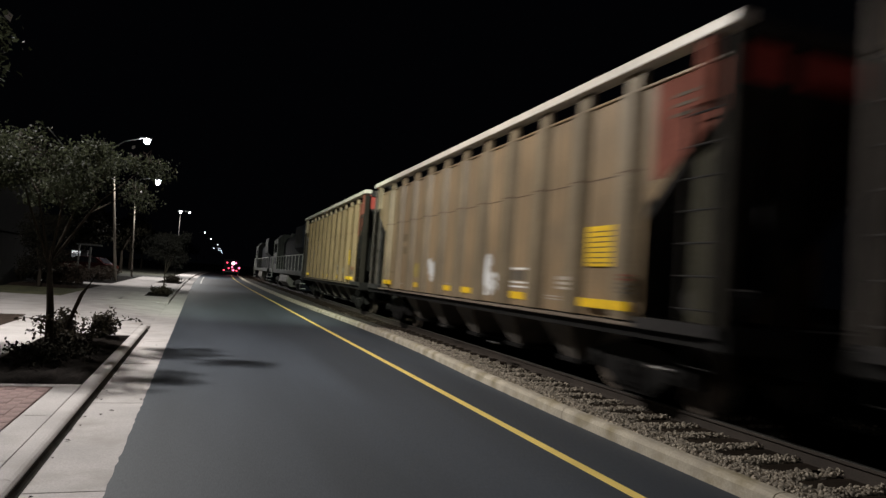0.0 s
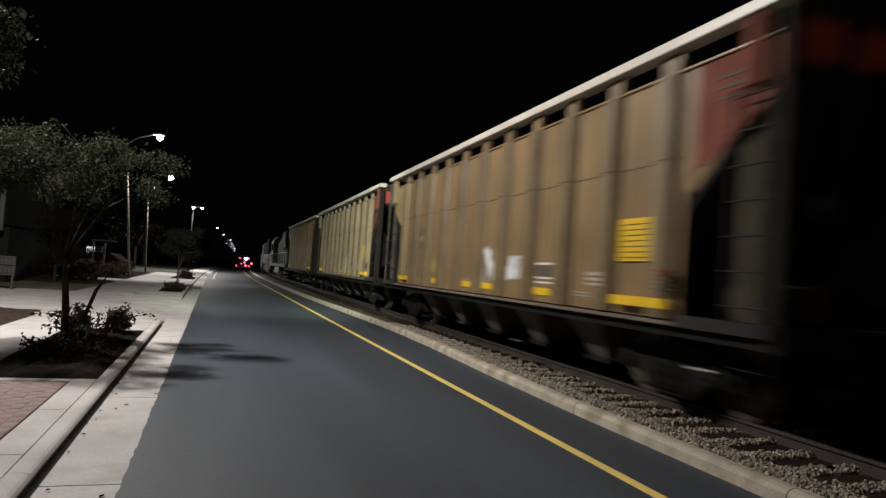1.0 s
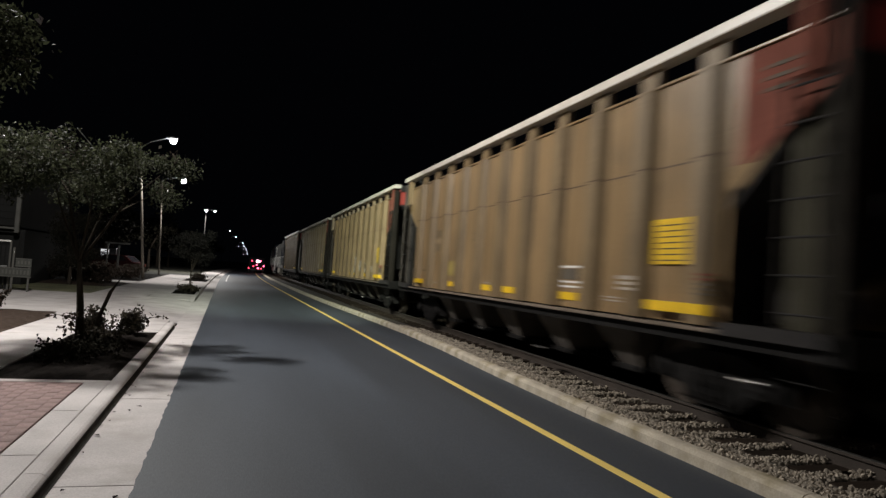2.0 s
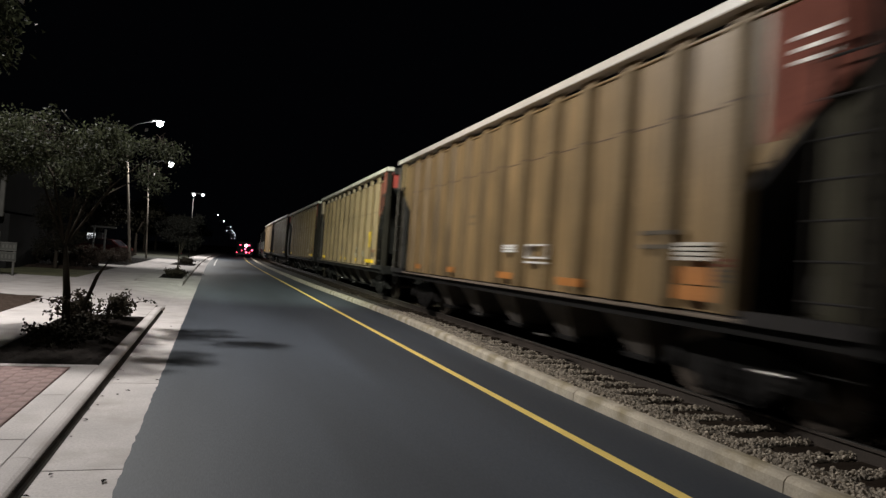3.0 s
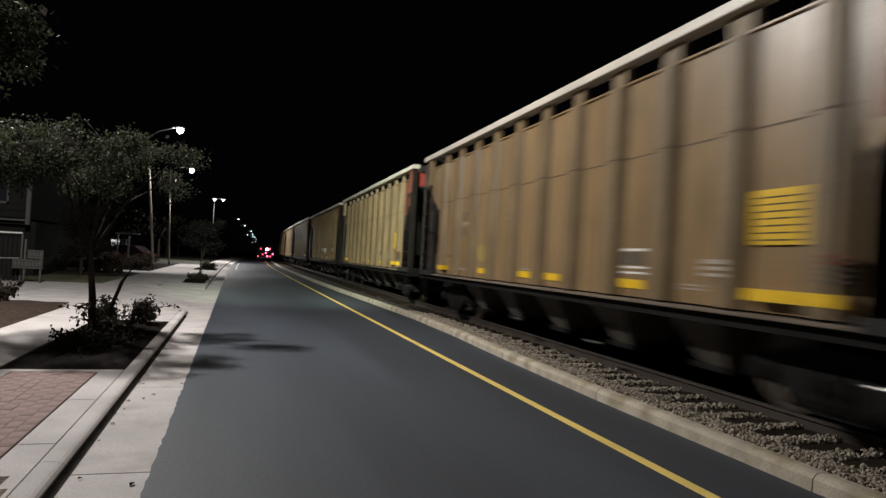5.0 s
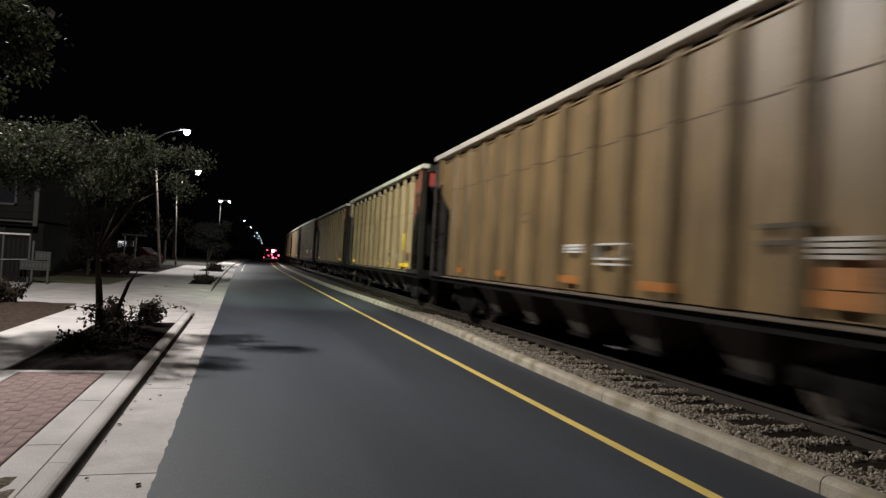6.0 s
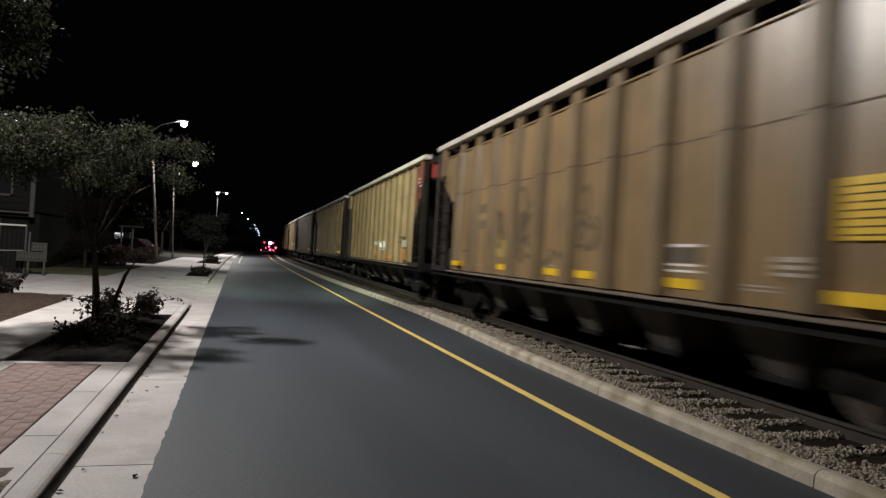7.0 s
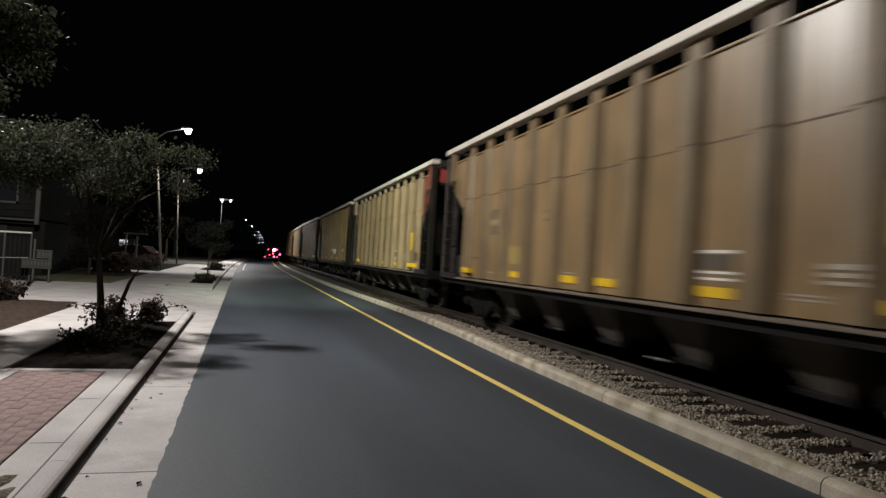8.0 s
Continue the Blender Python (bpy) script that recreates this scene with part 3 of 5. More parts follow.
def wheelset_mesh():
    s = Shape()
    s.tube([(-1.0, 0, 0), (1.0, 0, 0)], 0.08, 12)
    for d in (-1, 1):
        x = 0.7175 * d
        s.lathe([(x - 0.07 * d, 0.40), (x - 0.065 * d, 0.485), (x - 0.03 * d, 0.49), (x - 0.025 * d, 0.462), (x + 0.07 * d, 0.456), (x + 0.07 * d, 0.38), (x + 0.03 * d, 0.36), (x + 0.02 * d, 0.18), (x + 0.06 * d, 0.14)], "x", sides=28)
        for k in range(6):  # web dents show the turning
            a = k * math.pi / 3
            s.box(x + 0.02 * d - 0.012, x + 0.02 * d + 0.022, -0.03, 0.03, 0.2, 0.34, m=Matrix.Rotation(a, 4, "X"))
    return s.mesh("wheelset", WHEEL)


WHEELSET = wheelset_mesh()


def bogie_frame_mesh(span):
    s = Shape()
    r = WHEEL_R + 0.2
    for d in (-1, 1):
        x0, x1 = sorted((0.93 * d, 1.1 * d))
        h = span / 2
        out = [(-h - 0.25, r - 0.12), (-h - 0.22, r + 0.12), (-h * 0.45, r + 0.30), (h * 0.45, r + 0.30), (h + 0.22, r + 0.12), (h + 0.25, r - 0.12), (h * 0.72, r - 0.12), (h * 0.35, r - 0.34), (-h * 0.35, r - 0.34), (-h * 0.72, r - 0.12)]
        s.prism(out, x0, x1, "x")
        for k in (-0.22, -0.07, 0.08, 0.23):  # coil springs
            s.lathe([(r - 0.27, 0.06), (r - 0.2, 0.068), (r - 0.13, 0.06), (r - 0.06, 0.068), (r + 0.02, 0.06)], "z", (1.11 * d, k, 0), 8)
        for e in (-h, h):
            s.lathe([(1.08 * d, 0.12), (1.17 * d, 0.12), (1.2 * d, 0.08)], "x", (0, e, r), 12)
    s.box(-1.1, 1.1, -0.2, 0.2, r - 0.1, r + 0.22)
    return s.mesh("bogie_frame", UNDER)


FRAME2 = bogie_frame_mesh(1.78)


def bogie(car, y):
    b = part("bogie", FRAME2, UNDER, car, "grimy cast steel two-axle bogie", m=pose(0, y, 0))
    for d in (-0.89, 0.89):
        w = part("wheelset", WHEELSET, WHEEL, b, m=pose(0, d, WHEEL_R + 0.2))
        w["axle_y"] = d
    return b


def hopper(name, label, kind_b=False, paint=TAN, rib_paint=TAN_RIB, chord=CHORD):
    car = thing(name, label, "railway wagon", group="wagons of the coal train")
    S, T = 1.28, 4.61  # underside of the sill, top of the chord
    slot = 4.23 if not kind_b else 4.36
    n_ribs = 11 if not kind_b else 13
    lo, hi = -6.5, 6.5
    for d in (-1, 1):
        # side sheet, with cut-away ends
        prof = [(lo, S - 0.01), (hi, S - 0.01), (hi, 2.95), (HALF - 1.05, 3.35), (HALF - 0.35, 3.8), (HALF - 0.35, slot), (-HALF + 0.35, slot), (-HALF + 0.35, 3.8), (-HALF + 1.05, 3.35), (lo, 2.95)]
        x0, x1 = sorted((1.42 * d, 1.435 * d))
        sheet = part("side_sheet", Shape().prism(prof, x0, x1, "x"), paint, car)
        w, dep = (0.25, 0.125) if not kind_b else (0.21, 0.12)
        seam = 3.16 if not kind_b else 3.5
        span = 12.35 if not kind_b else 12.6
        rib_ys = [span * (i / (n_ribs - 1) - 0.5) for i in range(n_ribs)]
        s = Shape()
        for i, ya in enumerate(rib_ys):
            s.prism([(1.43 * d, ya - w - 0.004), ((1.436 + dep) * d, ya - w * 0.56 - 0.003), ((1.436 + dep) * d, ya + w * 0.56 + 0.003), (1.43 * d, ya + w + 0.004)], seam, seam + 0.022, "z")
            if i:
                s.box(*sorted((1.42 * d, 1.439 * d)), rib_ys[i - 1] + w, ya - w, seam, seam + 0.022)
        part("seam", s, SEAM, sheet, "dark welded seam line")
        x0, x1 = sorted((1.41 * d, 1.47 * d))
        part("sheet_lip", Shape().box(x0, x1, -HALF + 0.3, HALF - 0.3, slot - 0.01, slot + 0.025, bevel=0.008), paint, sheet)
        # hat-shaped ribs
        a, b = 1.432 * d, (1.432 + dep) * d
        rib = Shape().prism([(a, -w), (b, -w * 0.56), (b, w * 0.56), (a, w)], S - 0.008, slot - 0.02, "z").mesh("rib", rib_paint)
        rib_top = Shape().prism([(1.40 * d, -0.17), (1.475 * d, -0.15), (1.475 * d, 0.15), (1.40 * d, 0.17)], slot - 0.03, T - 0.1, "z").mesh("rib_top", rib_paint)
        for y in rib_ys:
            part("rib", rib, rib_paint, car, m=pose(0, y, 0))
            part("rib_top", rib_top, rib_paint, car, m=pose(0, y, 0))
        for y in (-HALF + 0.5, HALF - 0.5):
            part("rib", Shape().prism([(a, -0.12), (b, -0.09), (b, 0.09), (a, 0.12)], 3.75, T - 0.13, "z"), REDPAINT if y < 0 else rib_paint, car, m=pose(0, y, 0))
        x0, x1 = sorted((1.36 * d, 1.60 * d))
        part("top_chord", Shape().box(x0, x1, -HALF, HALF, T - 0.13, T, bevel=0.015), chord, car, "pale worn top chord")
        x0, x1 = sorted((1.36 * d, 1.61 * d))
        part("side_sill", Shape().box(x0, x1, lo - 0.1, hi + 0.1, S - 0.075, S - 0.035, bevel=0.008), SILL, car, "dusty pale sill flange")
        # groove shade is painted in with the near-black of UNDER
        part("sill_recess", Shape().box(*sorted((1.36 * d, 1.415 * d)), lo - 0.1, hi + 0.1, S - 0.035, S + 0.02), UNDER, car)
        for e in (-1, 1):
            part("sill_end", Shape().box(x0 + 0.004, x1 - 0.004, *sorted(((HALF - 0.1) * e, 6.6 * e)), S - 0.08, S + 0.05), ENDGREY, car, "dark sill end")
        x0, x1 = sorted((1.36 * d, 1.52 * d))
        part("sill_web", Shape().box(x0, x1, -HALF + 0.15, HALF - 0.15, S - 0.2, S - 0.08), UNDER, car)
        for e in (-1, 1):
            y0, y1 = sorted(((HALF - 0.02) * e, (HALF - 0.16) * e))
            x0, x1 = sorted(((1.40 if e < 0 else 1.25) * d, 1.56 * d))
            # rear posts coloured near-black for shade, front posts kept lighter
            part("corner_post", Shape().box(x0, x1, y0, y1, S, T - 0.2 if e < 0 else 3.7, bevel=0.015), DARKEND if e < 0 else POSTGREY, car, "corner post, coloured near-black for shade at the rear end")
            if e > 0:
                part("corner_cap", Shape().box(x0, x1, y0, y1, 3.702, T - 0.2, bevel=0.015), POSTGREY, car)
            # red painted corner gusset
            low = 3.02
            out = [((HALF - 0.12) * e, slot - 0.03), ((HALF - 1.45) * e, slot - 0.03), ((HALF - 1.45) * e, low), ((HALF - 1.25) * e, low), ((HALF - 0.12) * e, 3.72)]
            x0, x1 = sorted((1.437 * d, 1.452 * d))
            part("corner_panel", Shape().prism(out, x0, x1, "x"), REDPAINT if e < 0 else paint, car, "faded red painted corner" if e < 0 else "")
            inner = 7.3 if e < 0 else 7.65
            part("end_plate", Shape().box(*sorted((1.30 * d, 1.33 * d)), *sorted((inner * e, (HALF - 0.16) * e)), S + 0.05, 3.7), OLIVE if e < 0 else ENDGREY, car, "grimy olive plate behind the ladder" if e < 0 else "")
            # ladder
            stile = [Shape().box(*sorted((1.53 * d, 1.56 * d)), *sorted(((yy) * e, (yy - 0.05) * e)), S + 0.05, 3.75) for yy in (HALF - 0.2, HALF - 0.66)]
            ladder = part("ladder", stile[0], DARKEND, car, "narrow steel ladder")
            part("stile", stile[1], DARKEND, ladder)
            rung = Shape().tube([(1.57 * d, (HALF - 0.18) * e, 0), (1.57 * d, (HALF - 0.72) * e, 0)], 0.014, 6).mesh("rung", ENDGREY)
            for k in range(7):
                part("rung", rung, ENDGREY, ladder, m=pose(0, 0, S + 0.2 + 0.36 * k))
            s = Shape().tube([(1.5 * d, (HALF - 0.2) * e, S), (1.53 * d, (HALF - 0.2) * e, S - 0.42), (1.53 * d, (HALF - 0.6) * e, S - 0.42), (1.5 * d, (HALF - 0.6) * e, S)], 0.016, 6)
            part("step", s, UNDER, car, "hanging sill step")
    for e in (-1, 1):
        # sloping end sheet, from the top of the end down to the first chute
        pts = [(HALF - 0.1, 4.46), (HALF - 0.13, 3.9), (5.2, 1.30), (5.18, 1.26), (5.1, 1.30), (HALF - 0.18, 3.95), (HALF - 0.14, 4.46)]
        part("slope_sheet", Shape().prism([(p[0] * e, p[1]) for p in pts], -1.42, 1.42, "x"), ENDGREY, car, "sloping end sheet with grime and shade in one dark colour")
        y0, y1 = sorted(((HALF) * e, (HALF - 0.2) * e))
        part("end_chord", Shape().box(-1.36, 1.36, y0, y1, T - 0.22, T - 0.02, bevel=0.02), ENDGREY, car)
        y0, y1 = sorted(((HALF + 0.02) * e, (HALF - 0.25) * e))
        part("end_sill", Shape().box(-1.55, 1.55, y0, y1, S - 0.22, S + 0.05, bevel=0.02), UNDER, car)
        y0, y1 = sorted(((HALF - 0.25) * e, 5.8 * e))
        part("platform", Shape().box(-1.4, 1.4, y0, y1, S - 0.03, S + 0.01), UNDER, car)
        part("end_panel", Shape().box(-1.40, 1.40, *sorted(((HALF - 0.13) * e, (HALF - 0.1) * e)), 3.95, 4.44), REDEND, car, "red painted end panel")
        for xx in (-0.75, 0.75):
            part("end_brace", Shape().box(xx - 0.06, xx + 0.06, *sorted(((HALF - 0.14) * e, (HALF - 0.02) * e)), S, T - 0.2), DARKEND, car)
        s = Shape().box(-0.16, 0.16, *sorted(((HALF - 0.2) * e, (HALF + 0.30) * e)), 0.92, 1.16, bevel=0.03)
        s.prism([((HALF + 0.26) * e, 0.88), ((HALF + 0.48) * e, 0.9), ((HALF + 0.48) * e, 1.2), ((HALF + 0.26) * e, 1.22)], -0.2, 0.06, "x")
        part("coupler", s, UNDER, car, "knuckle coupler")
    s = Shape().lathe([(-HALF + 0.02, 0.24), (-HALF - 0.03, 0.25)], "y", (-0.9, 0, 2.5), 16)
    part("brake_wheel", s, UNDER, car)
    s = Shape().tube([(-1.25, -7.3, 1.55), (-0.5, -7.3, 1.55)], 0.2, 12)
    part("air_tank", s, ENDGREY, car, "round air reservoir on the end platform")
    part("brake_box", Shape().box(-1.3, -0.7, 6.9, 7.5, 1.29, 1.8, bevel=0.02), ENDGREY, car)
    part("center_sill", Shape().box(-0.3, 0.3, -HALF, HALF, 0.78, 1.2, bevel=0.02), UNDER, car)
    # discharge chutes
    for i in range(5):
        y = -4.1 + 8.2 * i / 4
        for d in (-1, 1):
            s = Shape()
            xa, xb, xc = 1.38 * d, 0.32 * d, 0.75 * d
            top = [(xb, y - 0.58, 1.24), (xa, y - 0.58, 1.24), (xa, y + 0.58, 1.24), (xb, y + 0.58, 1.24)]
            bot = [(xb, y - 0.22, 0.52), (0.95 * d, y - 0.22, 0.52), (0.95 * d, y + 0.22, 0.52), (xb, y + 0.22, 0.52)]
            s.add(top + bot, [(0, 1, 2, 3), (4, 7, 6, 5), (0, 4, 5, 1), (1, 5, 6, 2), (2, 6, 7, 3), (3, 7, 4, 0)])
            c = part("chute", s, CHUTE, car, "dusty discharge chute")
            part("gate", Shape().box(*sorted((0.3 * d, 1.02 * d)), y - 0.3, y + 0.3, 0.46, 0.53, bevel=0.01), UNDER, c)
    part("floor_ridge", Shape().prism([(-1.2, 1.24), (0, 1.9), (1.2, 1.24)], -5.2, 5.2, "y"), ENDGREY, car)
    # short polished rods added to stand in for glints under the wagon
    for y0, y1, z in ((-1.9, -1.45, 0.50), (1.2, 1.45, 0.56), (-6.9, -6.5, 0.74)):
        part("pull_rod", Shape().tube([(-1.24, y0, z), (-1.24, y1, z - 0.03)], 0.018, 8), RAILTOP, car, "bright steel rod added for the glints under the wagon")
    for y in (-6.0, 6.0):
        bogie(car, y)
    # markings on the left side (the side towards the street)
    X = -1.59

    def plate(nm, y0, y1, z0, z1, mat, lab, x=X):
        return part(nm, Shape().box(x - 0.004, min(x + 0.12, -1.433), y0, y1, z0, z1), mat, car, lab)
    XS, XO = -1.437, -(1.432 + dep)
    if not kind_b:
        board = part("notice_board", Shape().box(XS - 0.03, XS, -5.92, -5.24, 1.95, 2.51), YELLOW, car, "bright yellow notice board")
        for k in range(7):
            part("line", Shape().box(XS - 0.034, XS - 0.029, -5.86, -5.3, 1.99 + 0.072 * k, 2.005 + 0.072 * k), STENCIL, board)
        for y0, y1 in ((-6.38, -5.27), (-3.27, -2.68), (-0.8, -0.24), (0.43, 0.95), (2.85, 3.32), (5.72, 6.26)):
            plate("reflector", y0, y1, 1.38, 1.50, YELLOW, "yellow reflective strip", XO if abs(y0) > 5 else XS - 0.01)
        plate("patch", 2.85, 3.4, 1.64, 2.0, FADED, "faded yellow painted square", XS)
    else:
        plate("patch", -6.2, -5.55, 1.38, 1.54, ORANGE, "orange painted patch", XO)
        plate("patch", -6.15, -5.6, 1.555, 1.75, ORANGE, "orange painted patch", XO)
        for y0, y1 in ((-3.35, -2.66), (-0.95, -0.3), (2.32, 2.75), (5.1, 5.5)):
            plate("reflector", y0, y1, 1.38, 1.50, ORANGE, "dull orange reflective strip", XO)
        for k in range(4):
            plate("stencil_bar", -6.11, -5.53, 1.82 + 0.055 * k, 1.858 + 0.055 * k, CHORD, "worn pale stencilled line", XO)
        for k in range(3):
            plate("stencil_bar", -1.04, -0.44, 1.87 + 0.05 * k, 1.905 + 0.05 * k, WHITEPAINT, "white stencilled bar", XO)
        for z0, z1 in ((1.985, 2.01), (1.77, 1.80), (1.69, 1.72)):
            plate("stencil_bar", -2.26, -1.46, z0, z1, WHITEPAINT, "white stencilled bar", XO)
        for y0 in (-2.26, -1.475):
            plate("stencil_bar", y0, y0 + 0.015, 1.805, 1.98, WHITEPAINT, "thin white upright of a stencilled frame", XO)
        plate("stencil_bar", 5.38, 5.46, 1.98, 2.05, WHITEPAINT, "small white stencil mark", XS)
        for k in range(2):
            plate("stencil_bar", -5.5, -4.8, 1.95 + 0.17 * k, 2.0 + 0.17 * k, STENCIL, "faded dark stencilled bar", XO)
    if not kind_b:
        for y0, y1, z0, z1 in ((-3.30, -2.66, 1.885, 1.92), (-3.30, -2.66, 1.65, 1.68), (-3.30, -2.66, 1.575, 1.605), (-4.97, -4.57, 1.74, 1.79), (-4.97, -4.57, 1.67, 1.71), (-4.97, -4.57, 1.60, 1.635)):
            plate("stencil_bar", y0, y1, z0, z1, WORNWHITE if y0 < -4 else WHITEPAINT, "white stencilled bar", XO if y0 < -4 else XS)
        plate("stencil_panel", -3.26, -2.70, 1.70, 1.87, STENCIL, "dark stencilled panel between white bars", XS)
        for y0, y1, z0, z1 in ((-4.5, -4.05, 1.475, 1.495), (-4.5, -4.05, 1.43, 1.45), (4.35, 4.68, 1.42, 1.45), (0.5, 0.9, 1.53, 1.555)):
            plate("stencil_bar", y0, y1, z0, z1, WORNWHITE, "worn white stencilled bar", XS)
    for y0, y1, z0, z1 in ((3.97, 4.66, 2.62, 2.82), (3.97, 4.66, 2.26, 2.46), (5.3, 5.8, 1.72, 1.77), (1.1, 1.75, 2.6, 2.66), (1.1, 1.75, 2.45, 2.5)):
        plate("stencil_bar", y0, y1, z0, z1, GHOST, "faded dark stencilled bar", XS)
    plate("stencil_bar", 3.99, 4.64, 2.51, 2.57, FAINT, "worn pale stencilled bar", XS)
    for k in range(5):
        plate("stencil_bar", -6.4, -6.2, 1.60 + 0.055 * k, 1.625 + 0.055 * k, REDPAINT if k > 2 else STENCIL, "small stencilled line", XO)
    for k in range(3):
        plate("stripe", -7.4, -7.0, 3.72 + 0.12 * k, 3.76 + 0.12 * k, CHORD if kind_b else STENCIL, "small painted stripe", -1.456)
    return car


def scrawl(car, y, z, size, mat, seed, label):
    """Sprayed loops as thin raised strokes."""
    rg = random.Random(seed)
    for k in range(9):
        a0 = rg.uniform(0, 6.28)
        cy, cz, r1, r2 = y + rg.uniform(-0.5, 0.5) * size, z + rg.uniform(-0.35, 0.35) * size, rg.uniform(0.1, 0.28) * size, rg.uniform(0.12, 0.4) * size
        w = rg.uniform(0.025, 0.055) * size
        vs, fs = [], []
        n = 14
        for i in range(n + 1):
            a = a0 + i / n * rg.uniform(3.6, 3.9)
            for q in (-w, w):
                vs.append((-1.4375, cy + (r1 + q) * math.cos(a), max(1.38, cz + (r2 + q) * math.sin(a))))
                vs.append((-1.4435, cy + (r1 + q) * math.cos(a), max(1.38, cz + (r2 + q) * math.sin(a))))
        for i in range(n):
            a, b = 4 * i, 4 * i + 4
            fs += [(a, b, b + 2, a + 2), (a + 1, a + 3, b + 3, b + 1), (a, a + 1, b + 1, b), (a + 2, b + 2, b + 3, a + 3)]
        part("spray_stroke", Shape().add(vs, fs), mat, car, label)


def spray_blob(car, y, z, wide, high, seed, x=-1.4375):
    rg = random.Random(seed)
    for k in range(5):
        cy, cz = y + rg.uniform(-0.3, 0.3) * wide, z + rg.uniform(-0.3, 0.3) * high
        out = []
        for i in range(14):
            a = i / 14 * 2 * math.pi
            r = rg.uniform(0.75, 1.15)
            out.append((cy + 0.28 * wide * r * math.cos(a), cz + 0.3 * high * r * math.sin(a)))
        part("spray_stroke", Shape().prism(out, x, x - 0.006 - 0.0006 * k, "x"), SPRAY, car, "white sprayed letter shape")


def path_pose(y):
    return pose(TRACK + drift(y), y, 0, 0, 0, -math.degrees(math.atan(drift_slope(y))))


def lead(k, t):
    return 21.594 + SPEED * t - PITCH * k


moving = []  # (thing, centre at 0 s)
proto_a = hopper("hopper_wagon", "dusty tan ribbed steel coal hopper wagon with yellow notice board")
proto_b = hopper("hopper_wagon", "dusty tan coal hopper wagon with narrow ribs and orange patch", True, TAN_B, TAN_B_RIB)
cars = {-1: proto_a, 3: proto_b, 0: hopper("hopper_wagon", "dusty grey-brown coal hopper wagon", False, TAN_GREY, TAN_GREY_RIB)}
for k in (1, 2, 4, 5, 7, 8, 9):
    cars[k] = copy_thing(proto_a, pose(0, 0, 0))
cars[6] = copy_thing(proto_b, pose(0, 0, 0))
for k, c in cars.items():
    moving.append((c, lead(k, 0) - HALF))
    c.matrix_basis = path_pose(lead(k, 0) - HALF)
for k, y, z, wide, high, seed in ((0, 1.9, 1.82, 0.42, 0.5, 1), (0, -1.6, 1.78, 0.4, 0.66, 2), (1, -0.6, 1.9, 0.42, 0.62, 7), (1, -1.72, 1.84, 0.5, 0.5, 4)):
    spray_blob(cars[k], y, z, wide * 0.7, high * 0.8, seed)
    scrawl(cars[k], y, z, high * 1.1, SPRAY, seed + 20, "white sprayed letter stroke")
cars[0]["label"] = "dusty grey-brown coal hopper wagon with white sprayed graffiti"
cars[1]["label"] = "dusty tan coal hopper wagon with white sprayed graffiti"
scrawl(cars[7], 3.6, 2.3, 1.0, DARKSPRAY, 5, "dark sprayed loop"), scrawl(cars[7], 1.6, 2.2, 1.3, DARKSPRAY, 6, "dark sprayed loop"), scrawl(cars[7], -0.2, 2.2, 1.0, DARKSPRAY, 8, "dark sprayed loop")
cars[7]["label"] = "dusty tan coal hopper wagon with dark looping graffiti"


